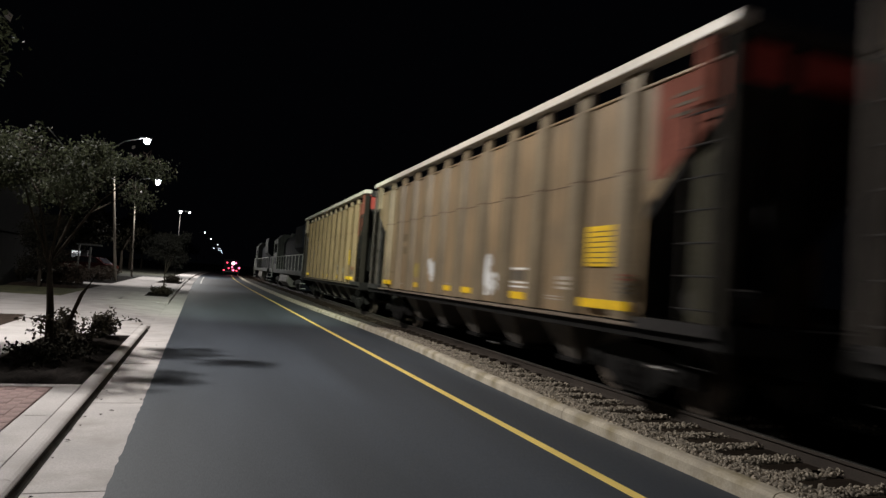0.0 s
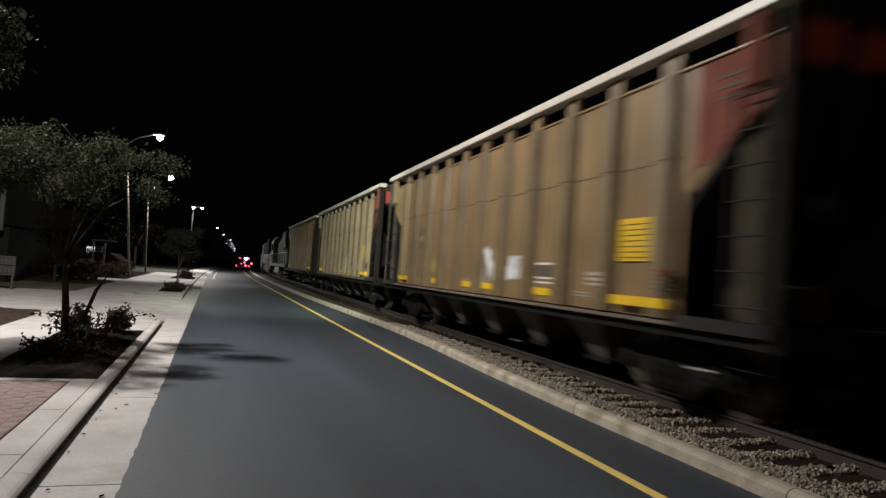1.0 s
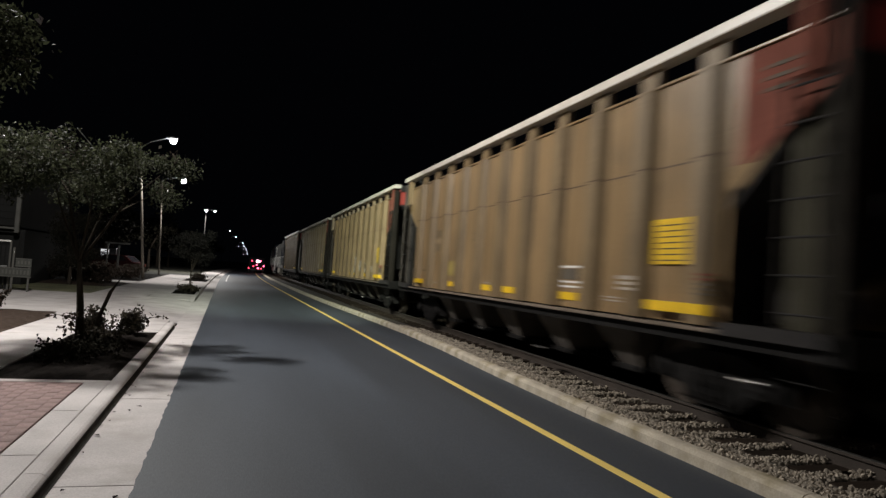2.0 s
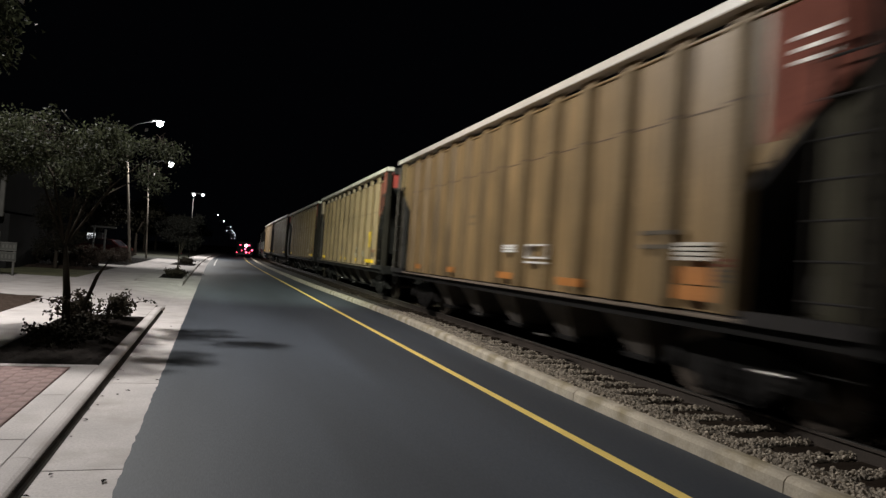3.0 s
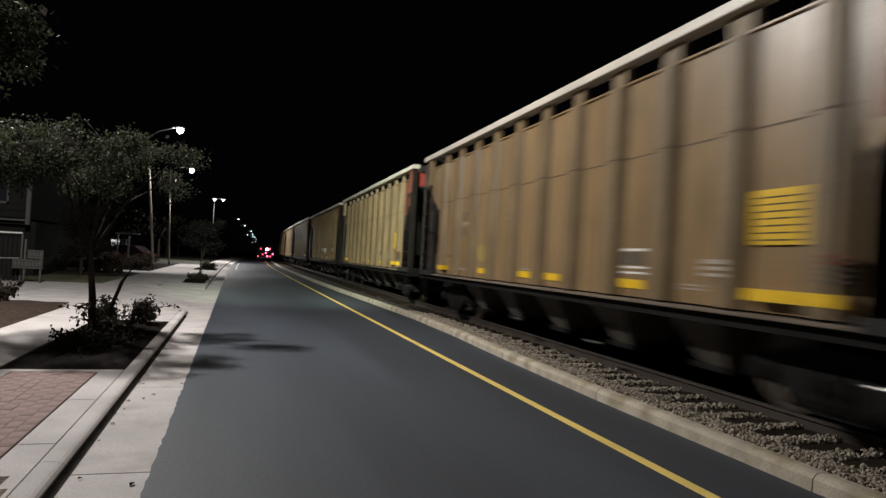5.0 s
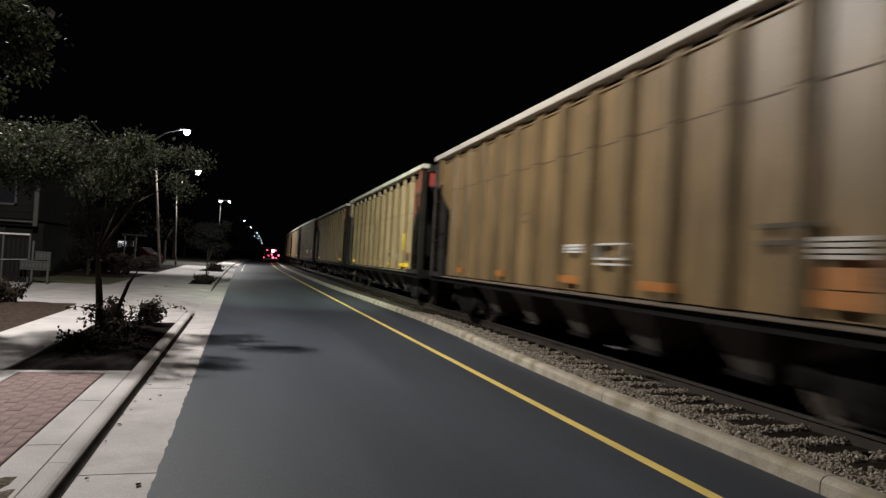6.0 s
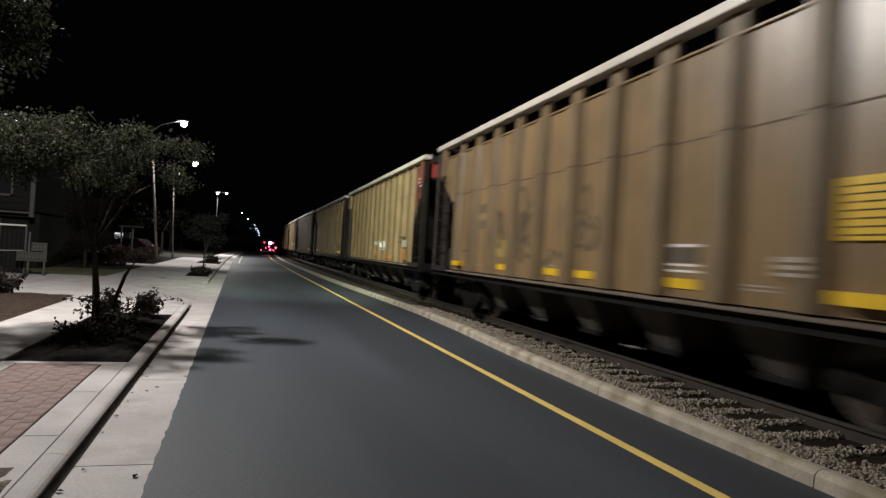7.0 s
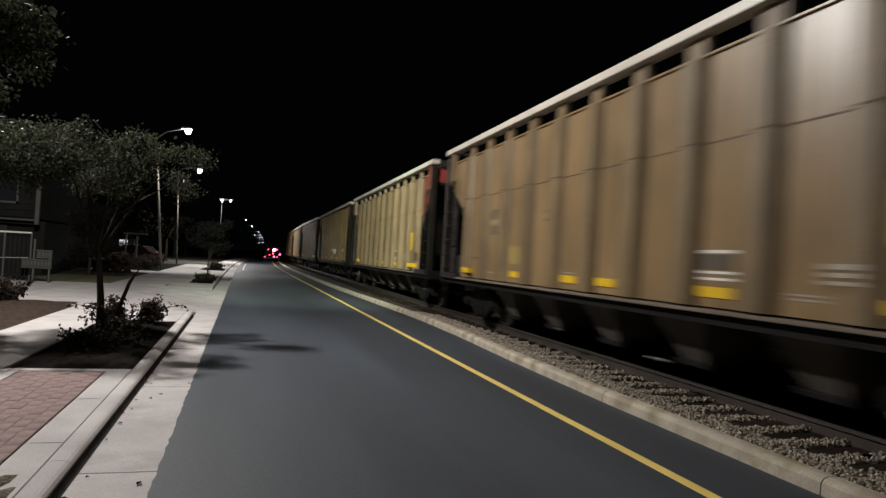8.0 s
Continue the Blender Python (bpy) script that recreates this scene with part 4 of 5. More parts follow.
def locomotive(name, label, cab_grey):
    lo = thing(name, label, "locomotive", group="locomotives of the train")
    H = 11.0
    part("underframe", Shape().box(-1.5, 1.5, -H + 0.4, H - 0.4, 1.25, 1.55, bevel=0.03), LOCO_GREY, lo, "pale grey walkway edge")
    hood = part("long_hood", Shape().prism([(-1.0, 1.55), (-1.0, 3.7), (-0.75, 4.1), (0.75, 4.1), (1.0, 3.7), (1.0, 1.55)], -H + 4.6, 4.6, "y"), LOCO_DARK, lo, "dark blue engine hood")
    for k in range(9):
        y = -5.8 + k * 1.12
        part("hood_door", Shape().box(-1.03, -1.0, y, y + 1.0, 1.75, 3.5, bevel=0.008), LOCO_DARK, hood)
    part("radiator", Shape().prism([(-1.5, 3.0), (-1.5, 4.35), (-1.2, 4.5), (1.2, 4.5), (1.5, 4.35), (1.5, 3.0), (1.05, 2.6), (1.05, 1.55), (-1.05, 1.55), (-1.05, 2.6)], -H + 1.0, -H + 4.6, "y"), LOCO_DARK, lo, "dark flared radiator housing")
    for k in range(5):
        part("radiator_grille", Shape().box(-1.53, -1.5, -H + 1.3 + k * 0.64, -H + 1.86 + k * 0.64, 3.2, 4.2), UNDER, lo)
    cab = part("cab", Shape().prism([(-1.5, 1.55), (-1.5, 3.95), (-1.1, 4.4), (1.1, 4.4), (1.5, 3.95), (1.5, 1.55)], 4.6, 7.4, "y"), LOCO_GREY if cab_grey else LOCO_DARK, lo, "locomotive cab")
    for y0, y1 in ((4.9, 5.7), (6.1, 6.9)):
        part("window", Shape().box(-1.53, -1.49, y0, y1, 2.9, 3.6, bevel=0.01), GLASS, cab)
    for y in (4.62, 7.34):
        part("cab_edge", Shape().box(-1.53, -1.44, y, y + 0.06, 1.56, 3.95), LOCO_RAIL, cab, "pale worn cab corner")
    part("cab_ladder", Shape().box(-1.56, -1.5, 7.45, 7.5, 0.9, 2.6).box(-1.56, -1.5, 7.95, 8.0, 0.9, 2.6).box(-1.56, -1.5, 7.45, 8.0, 2.55, 2.6), LOCO_RAIL, lo, "pale grab rails by the cab steps")
    for k, (y, h) in enumerate(((-3.4, 0.32), (-0.4, 0.22), (3.2, 0.36))):
        part("roof_box", Shape().box(-0.6, 0.5, y, y + 0.9, 4.09, 4.1 + h, bevel=0.03), LOCO_GREY, lo, "grey box on the hood roof")
    part("number_panel", Shape().box(-1.525, -1.5, 5.0, 6.9, 2.0, 2.5), LOCO_DARK, cab)
    part("nose", Shape().prism([(7.4, 1.55), (7.4, 3.2), (8.9, 3.0), (9.3, 2.4), (9.3, 1.55)], -1.15, 1.15, "x"), LOCO_DARK, lo)
    part("fuel_tank", Shape().prism([(-1.35, 1.25), (-1.4, 0.7), (-1.1, 0.38), (1.1, 0.38), (1.4, 0.7), (1.35, 1.25)], -2.6, 2.6, "y"), GREY_CAR, lo, "dusty grey fuel tank")
    for y in (-2.0, 1.5):
        part("exhaust_fan", Shape().lathe([(4.1, 0.6), (4.3, 0.6), (4.34, 0.5)], "z", (0, y, 0), 16), LOCO_DARK, lo)
    for d in (-1, 1):
        s = Shape()
        for k in range(13):
            y = -H + 0.6 + k * (2 * H - 1.2) / 12
            s.tube([(1.46 * d, y, 1.55), (1.46 * d, y, 2.55)], 0.018, 6)
        s.tube([(1.46 * d, -H + 0.6, 2.55), (1.46 * d, H - 0.6, 2.55)], 0.02, 6)
        part("handrail", s, LOCO_RAIL, lo, "pale handrail")
        for e in (-1, 1):
            s = Shape()
            for z in (0.5, 0.8, 1.1):
                s.box(*sorted((1.2 * d, 1.5 * d)), *sorted(((H - 0.7) * e, (H - 0.2) * e)), z, z + 0.04)
            part("steps", s, LOCO_RAIL, lo, "pale step edges")
    for e in (-1, 1):
        b = part("bogie", bogie_frame_mesh(3.7), UNDER, lo, "grimy three-axle bogie", m=pose(0, 6.6 * e, 0))
        for a in (-1.85, 0, 1.85):
            w = part("wheelset", WHEELSET, WHEEL, b, m=pose(0, a, WHEEL_R + 0.2))
            w["axle_y"] = a
        part("pilot", Shape().box(-1.4, 1.4, *sorted(((H - 0.45) * e, (H - 0.3) * e)), 0.4, 1.3, bevel=0.02), LOCO_DARK, lo)
    return lo


loco = locomotive("locomotive", "dark diesel locomotive with grey radiator housing and cab", True)
moving.append((loco, lead(-1, 0) + 0.5 + 11.1))
loco2 = copy_thing(loco, pose(0, 0, 0))
moving.append((loco2, lead(-1, 0) + 0.5 + 11.1 + 22.6))
for c, y in moving:
    c.matrix_basis = path_pose(y)


# ---- street lamps ----
def cobra_lamp(base, top, head, lens=LAMPGLASS, pole=WOODPOLE, r=0.09, glass=0.16, label="weathered timber pole with a lit lamp arm", watts=0.0, cone=172, size=0.11):
    lamp = thing("street_lamp", label, "street lamp", pose(*base), group="street lamps")
    b = Vector(base)
    t, h = Vector(top) - b, Vector(head) - b
    part("pole", Shape().tube([(0, 0, -0.1), t * 0.5, t + Vector((0, 0, 0.2))], [r, r * 0.85, r * 0.65], 12), pole, lamp, smooth=True)
    d = h - t
    part("arm", Shape().tube([t - Vector((0, 0, 0.15)), t + d * 0.35 + Vector((0, 0, 0.12)), t + d * 0.75 + Vector((0, 0, 0.1)), h + Vector((0, 0, 0.08))], 0.035, 8), GALV, lamp, "curved steel arm", smooth=True)
    u = Vector((d.x, d.y, 0)).normalized()
    m = Matrix.Translation(h) @ Matrix.Rotation(math.atan2(u.y, u.x), 4, "Z")
    s = Shape().box(-0.35, 0.4, -0.16, 0.16, 0.0, 0.13, bevel=0.04)
    hd = part("lamp_head", s, GALV, lamp, "grey lamp housing", m=m)
    part("lens", Shape().lathe([(0.04, 0.6 * glass), (-0.3 * glass, glass), (-0.9 * glass, glass), (-1.4 * glass, 0.7 * glass), (-1.65 * glass, 0.25 * glass)], "z", (0.1, 0, 0), 16), lens, hd, "glowing white lens")
    if watts:
        street_light(tuple(Vector(head) - Vector((0, 0, 0.42)) + u * 0.1), watts, cone=cone, size=size, blend=0.12 if cone > 150 else 0.6)
    return lamp


cobra_lamp((-4.95, 46.4, 0.1), (-5.75, 46.0, 8.5), (-3.95, 46.0, 9.15), glass=0.19, watts=3000, cone=92)
cobra_lamp((-5.1, 58.5, 0.1), (-5.42, 58.0, 7.8), (-3.9, 58.0, 7.95), r=0.07, glass=0.2, watts=3000, cone=92)
# the lamps that light the sidewalk here stand just out of view
cobra_lamp((-5.9, 13.4, 0.08), (-5.9, 13.2, 8.4), (-3.95, 12.7, 8.9), watts=5500, size=0.2)
# added spot with no known source, brightens wagons and pavement farther along
street_light((-3.75, 12.5, 8.45), 14000, (2.8, 24.8, 3.2), (0.86, 1.0, 0.80), 56, blend=1.0)
cobra_lamp((-5.9, -8, 0.08), (-5.9, -8, 8.5), (-4.3, -8, 8.9), watts=380)
for x, y in ((-2.7, 82.4), (0.1, 160), (1.9, 198), (4.9, 252), (6.7, 305), (8.7, 353), (11.1, 421), (14.9, 560), (4.6, 312), (13.5, 616), (7.7, 357)):
    near = y < 110
    z = 7.25 if near else 8.5
    back = 0.0 if near else 1.2
    lamp = cobra_lamp((x - back, y, 0), (x - back, y, z), (x + 0.85 if near else x, y, z + 0.1), LAMPGLASS if near else FARGLOW, POLEGREY, 0.045, 0.10 if near else 0.11, "steel street lamp far along the street")
    if near:
        hd = part("lamp_head", Shape().box(-0.3, 0.3, -0.15, 0.15, z + 0.05, z + 0.2, bevel=0.03), GALV, lamp, "second lamp housing")
        part("lens", Shape().lathe([(0.04, 0.06), (-0.02, 0.10), (-0.10, 0.08), (-0.14, 0.04)], "z", (0, -0.2, z), 14), LAMPGLASS, hd, "glowing white lens")
        street_light((x + 0.45, y - 1.2, z - 0.35), 5500)

cable = thing("service_cable", "thin overhead service cable tied to the pole", "cable", pose(-5.5, 46, 6.4))
pts = []
for i in range(13):
    u = i / 12
    pts.append((-0.15 * math.sin(math.pi * u), -19 * u, -0.4 * u - 0.35 * math.sin(math.pi * u)))
part("wire", Shape().tube(pts, 0.02, 5), CABLE, cable)


# ---- plants ----
def leaves(count, blobs, size, seed, droop=0.3):
    """Many small folded leaves scattered through rough blobs: (x, y, z, rx, ry, rz)."""
    rg = np.random.default_rng(seed)
    vols = np.array([b[3] * b[4] * b[5] for b in blobs])
    pick = rg.choice(len(blobs), count, p=vols / vols.sum())
    B = np.array(blobs)[pick]
    d = rg.normal(size=(count, 3))
    d /= np.linalg.norm(d, axis=1, keepdims=True)
    rr = rg.uniform(0.25, 1.0, (count, 1)) ** 0.6 * (1 + 0.18 * rg.normal(size=(count, 1)))
    c = B[:, :3] + d * rr * B[:, 3:]
    u = rg.normal(size=(count, 3))
    u[:, 2] -= droop
    u /= np.linalg.norm(u, axis=1, keepdims=True)
    w = np.cross(u, rg.normal(size=(count, 3)))
    w /= np.linalg.norm(w, axis=1, keepdims=True)
    n = np.cross(u, w)
    L = size * rg.uniform(0.6, 1.35, (count, 1))
    W = L * rg.uniform(0.22, 0.34, (count, 1))
    a = c
    tip = c + u * L
    m1 = c + u * L * 0.5 + w * W + n * W * 0.35
    m2 = c + u * L * 0.5 - w * W + n * W * 0.35
    v = np.stack([a, m1, tip, m2], 1).reshape(-1, 3)
    k = 4 * np.arange(count)[:, None]
    f = np.concatenate([k + np.array([[0, 1, 2]]), k + np.array([[0, 2, 3]])], 0)
    return v, f


def leaf_part(name, v, f, mat, parent, label=""):
    me = bpy.data.meshes.new(name)
    me.from_pydata(v.tolist(), [], f.tolist())
    me.materials.append(mat)
    return part(name, me, mat, parent, label)


def branches(shape, start, tips, r0, rg):
    ends = []
    for t in tips:
        a, b = Vector(start), Vector(t)
        mid = a.lerp(b, 0.5) + Vector((rg.uniform(-0.12, 0.12), rg.uniform(-0.12, 0.12), 0.12 + rg.uniform(0, 0.1)))
        shape.tube([a, a.lerp(mid, 0.6), mid, b], [r0, r0 * 0.8, r0 * 0.6, r0 * 0.18], 7)
        ends.append((mid, b))
    return ends


def tree(x, y, label, height, fork, blobs, count, size, seed, trunk_r=0.05, flowers=0, lean=(0, 0), leafmat=LEAF, base=0.1):
    rg = random.Random(seed)
    t = thing("tree", label, "tree", pose(x, y, base))
    s = Shape()
    top = Vector((lean[0], lean[1], fork))
    s.tube([(0, 0, -0.1), (lean[0] * 0.3, lean[1] * 0.3, fork * 0.45), top], [trunk_r * 1.35, trunk_r * 1.1, trunk_r * 0.7], 10)
    limbs = []
    for b in blobs[:6]:
        limbs += branches(s, top - Vector((0, 0, 0.05)), [b[:3]], trunk_r * 0.5, rg)
    for b in blobs:
        c = Vector(b[:3])
        nodes = [q for limb in limbs for q in limb]
        near = min(nodes, key=lambda q: (q - c).length)
        tips = [tuple(c + Vector((rg.uniform(-0.9, 0.9) * b[3], rg.uniform(-0.9, 0.9) * b[4], rg.uniform(-0.5, 0.9) * b[5]))) for _ in range(3)]
        branches(s, near, tips, trunk_r * 0.16, rg)
    part("trunk", s, BARK, t, smooth=True)
    v, f = leaves(count, blobs, size, seed)
    leaf_part("crown", v, f, leafmat, t)
    if flowers:
        tops = [(b[0], b[1], b[2] + b[5] * 0.95, b[3] * 0.8, b[4] * 0.8, 0.12) for b in blobs]
        v, f = leaves(flowers, tops, 0.065, seed + 1, droop=-0.3)
        leaf_part("blossom", v, f, FLOWER, t, "last pale blossom tufts")
    return t


def crown_blobs(rg, n, c, r, small):
    out = []
    for _ in range(n):
        a, q = rg.uniform(0, 6.28), rg.uniform(0.2, 1.0)
        out.append((c[0] + r[0] * q * math.cos(a), c[1] + r[1] * q * math.sin(a), c[2] + r[2] * rg.uniform(-0.8, 0.8), small * rg.uniform(0.7, 1.3), small * rg.uniform(0.7, 1.3), small * rg.uniform(0.5, 0.9)))
    return out


rg = random.Random(21)
tree(-2.12, 11.95, "young street tree with thin leafy crown in a mulch bed", 3.4, 1.35, crown_blobs(rg, 30, (-0.25, 0.1, 2.72), (1.75, 1.3, 0.5), 0.27) + crown_blobs(rg, 24, (-0.75, -1.4, 2.72), (1.6, 0.65, 0.35), 0.27) + crown_blobs(rg, 14, (-1.5, -0.4, 2.75), (0.9, 0.9, 0.35), 0.27), 23500, 0.055, 3, flowers=40, lean=(-0.12, 0.05))
rg = random.Random(22)
tree(-2.3, 3.4, "young street tree whose leafy branches hang over the sidewalk", 4.2, 1.7, crown_blobs(rg, 22, (0.14, 1.9, 3.0), (0.6, 1.1, 0.95), 0.24), 9000, 0.05, 4, flowers=60, leafmat=LEAF)
rg = random.Random(23)
tree(-1.45, 31.6, "small bare-stemmed tree with a round dull crown on the island", 3.0, 0.9, crown_blobs(rg, 26, (0.05, 0.2, 2.1), (0.75, 0.75, 0.75), 0.4), 7000, 0.08, 5, leafmat=LEAF_GREY, trunk_r=0.035)
rg = random.Random(25)
# evergreen added in near-black leaf colour to fill the darkness by the house
tree(-6.4, 32.6, "dense evergreen added to stand for the darkness beside the house", 4.2, 0.8, crown_blobs(rg, 26, (0, 0, 2.0), (1.0, 1.0, 1.5), 0.5), 6500, 0.09, 8, leafmat=LEAF_SHADE, trunk_r=0.07)
stake = thing("tree_stake", "leaning crooked wooden stake beside the young tree", "stake", pose(-2.02, 12.25, 0.1))
part("post", Shape().tube([(0, 0, -0.1), (0.1, 0.0, 0.42), (0.24, 0.0, 0.85), (0.46, 0.0, 1.22)], [0.034, 0.032, 0.03, 0.02], 8), BARK, stake)


def shrub(x, y, label, rx, ry, h, count, size, seed, stems=14, base=0.14, mat=LEAF_DARK):
    rg = random.Random(seed)
    t = thing("shrub", label, "shrub", pose(x, y, base))
    s = Shape()
    blobs = []
    for _ in range(stems):
        a, q = rg.uniform(0, 6.28), rg.uniform(0.2, 1.0)
        e = (rx * q * math.cos(a), ry * q * math.sin(a), h * rg.uniform(0.45, 1.0) * (1.1 - 0.4 * q))
        s.tube([(e[0] * 0.25, e[1] * 0.25, -0.05), (e[0] * 0.6, e[1] * 0.6, e[2] * 0.65), e], [0.009, 0.007, 0.004], 5)
        blobs += [(e[0], e[1], e[2], 0.11, 0.11, 0.09), (e[0] * 0.7, e[1] * 0.7, e[2] * 0.6, 0.14, 0.14, 0.12)]
    part("stem", s, BARK, t)
    v, f = leaves(count, blobs, size, seed)
    leaf_part("foliage", v, f, mat, t)
    return t


def arching_shrub(x, y, label, twigs, reach, high, seed, base=0.14):
    """Thin twigs that arch out of one root, set with leaves along their outer half."""
    rg = random.Random(seed)
    t = thing("shrub", label, "shrub", pose(x, y, base))
    s, blobs = Shape(), []
    for _ in range(twigs):
        a, q, h = rg.uniform(0, 6.28), rg.uniform(0.45, 1.0) * reach, high * rg.uniform(0.45, 1.0)
        pts = []
        for k in range(6):
            u = k / 5
            pts.append((math.cos(a + 0.25 * u) * q * u, 1.35 * math.sin(a + 0.25 * u) * q * u, h * (1.75 * u - 0.85 * u * u) - 0.03))
        s.tube(pts, [0.010, 0.008, 0.007, 0.006, 0.004, 0.003], 5)
        for k in range(2, 6):
            blobs.append((*pts[k], 0.055, 0.055, 0.045))
            if k < 5:
                m = [(pts[k][i] + pts[k + 1][i]) / 2 for i in range(3)]
                blobs.append((*m, 0.05, 0.05, 0.04))
    part("stem", s, BARK, t)
    v, f = leaves(len(blobs) * 5, blobs, 0.062, seed)
    leaf_part("foliage", v, f, LEAF_DARK, t)
    return t


arching_shrub(-1.78, 12.2, "loose dark shrub with arching leafy twigs under the tree", 20, 0.85, 0.60, 31)
# shaded front of the bed, built as near-black leaves
shrub(-1.85, 10.7, "low ground cover coloured near-black for the shade over the mulch", 0.58, 1.5, 0.15, 2800, 0.06, 30, 60, mat=LEAF_SHADE)
shrub(-2.15, 12.9, "low dark shrub at the back of the bed", 0.35, 0.7, 0.5, 900, 0.07, 32, 16)
shrub(-1.5, 13.4, "low dark shrub at the back of the bed", 0.28, 0.6, 0.45, 800, 0.07, 33, 14)
shrub(-1.66, 4.45, "low leafy shrub at the edge of a bed", 0.35, 0.6, 0.26, 900, 0.05, 34, 18, mat=LEAF_BRIGHT)
shrub(-1.47, 31.0, "low round dark shrub on the island", 0.48, 0.8, 0.34, 1800, 0.08, 35, 34)
shrub(-1.8, 50.5, "low round dark shrub on the far island", 0.6, 1.0, 0.45, 1600, 0.1, 36, 26)
for i, (x, y, r, h) in enumerate(((-5.6, 34.5, 0.8, 0.8), (-6.6, 35.2, 0.9, 0.9), (-7.8, 34.8, 0.9, 0.8), (-9.0, 35.5, 1.0, 0.9), (-5.6, 44, 0.9, 0.8), (-6.6, 45.5, 0.9, 0.8), (-7.6, 47, 1.0, 0.9), (-6.0, 50, 0.9, 0.8), (-6.2, 54, 0.9, 0.8),
                               (-5.25, 17.3, 0.6, 0.55), (-6.2, 17.4, 0.7, 0.6), (-7.2, 17.0, 0.7, 0.6))):
    shrub(x, y, "low brownish mass of shrub in the mulch bed", r, r * 1.2, h, 1700, 0.11, 40 + i, 30, mat=LEAF_BROWN)

# dead leaves on the pavement
rg = np.random.default_rng(8)
n = 26
pos = np.stack([rg.uniform(-1.42, -0.5, n), rg.uniform(3.6, 14, n)], 1)
pos[:, 0] = np.where(rg.random(n) < 0.5, FACE + 0.03 + rg.random(n) * 0.08, rg.uniform(-1.0, -0.5, n))
vs, fs = [], []
for i, (x, y) in enumerate(pos):
    a, L = rg.uniform(0, 6.28), rg.uniform(0.015, 0.04)
    c, s_ = math.cos(a) * L, math.sin(a) * L
    vs += [(x - c, y - s_, 0.015), (x + s_ * 0.5, y - c * 0.5, 0.024), (x + c, y + s_, 0.017), (x - s_ * 0.5, y + c * 0.5, 0.022)]
    fs += [(4 * i, 4 * i + 1, 4 * i + 2), (4 * i, 4 * i + 2, 4 * i + 3)]
ob = part("leaf_litter", Shape().add(vs, fs), MULCH, None)
tagged(ob, "scattered dry brown leaves along the gutter", "leaf litter", kind="stuff")

# ---- far left: porch, sign, kiosk, cars ----
house = thing("house", "dark clapboard house with an overhanging upper floor", "house", pose(-7.4, 29.5, 0.05))
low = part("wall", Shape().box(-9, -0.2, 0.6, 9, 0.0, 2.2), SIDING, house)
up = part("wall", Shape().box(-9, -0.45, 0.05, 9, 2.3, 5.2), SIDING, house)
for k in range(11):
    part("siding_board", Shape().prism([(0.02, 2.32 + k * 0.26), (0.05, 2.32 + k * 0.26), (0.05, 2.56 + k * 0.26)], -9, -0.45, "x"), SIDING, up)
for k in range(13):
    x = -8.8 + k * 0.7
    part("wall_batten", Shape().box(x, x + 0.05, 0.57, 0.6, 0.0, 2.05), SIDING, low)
part("trim", Shape().box(-9, -0.3, -0.05, 0.05, 2.18, 2.26, bevel=0.01), PALETRIM, house, "pale painted floor edge")
part("column", Shape().box(-0.42, -0.26, -0.1, 0.06, 2.05, 5.0, bevel=0.015), PALETRIM, house, "pale corner column")
part("roof", Shape().prism([(-9.6, 5.15), (-5, 6.9), (0.1, 5.15)], -0.5, 9.5, "y"), ROOF, house)
for x in (-2.0, -4.4, -6.8):
    w = part("window", Shape().box(x, x + 0.9, 0.0, 0.05, 2.9, 4.3), GLASS, house)
    part("window_frame", Shape().box(x - 0.08, x + 0.98, -0.03, 0.0, 4.3, 4.38).box(x - 0.08, x + 0.98, -0.03, 0.0, 2.82, 2.9).box(x - 0.08, x, -0.03, 0.0, 2.82, 4.38).box(x + 0.9, x + 0.98, -0.03, 0.0, 2.82, 4.38), PALETRIM, w)
part("door", Shape().box(-2.4, -1.5, 0.54, 0.6, 0.0, 2.0, bevel=0.01), BLACK, house)

fence = thing("fence", "tall slatted fence with a bright top rail", "fence", pose(-7.0, 26.0, 0.05))
for x in (-4.6, -3.1, -1.55, -0.75, 0.05):
    part("post", Shape().tube([(x, 0, 0), (x, 0, 1.72)], 0.035, 8), PALETRIM, fence)
# white on the top rail stands in for its highlight
part("rail", Shape().tube([(-4.7, -0.02, 1.66), (0.05, -0.02, 1.7)], 0.03, 8), WHITEPAINT, fence, "top rail coloured white for the light it catches")
part("rail", Shape().tube([(-4.7, -0.02, 0.62), (0.0, -0.02, 0.85)], 0.014, 8), GALV, fence)
for k in range(34):
    x = -4.6 + k * 0.137
    part("slat", Shape().box(x, x + 0.1, 0.02, 0.04, 0.08, 1.55), SIDING, fence)

sign = thing("board_sign", "low pale framed board on posts before the fence", "sign", pose(-6.9, 25.6, 0.1))
part("post", Shape().box(0.14, 0.20, -0.03, 0.03, 0, 1.45, bevel=0.006), PALETRIM, sign)
part("post", Shape().box(0.62, 0.68, -0.03, 0.03, 0, 1.1, bevel=0.006), PALETRIM, sign)
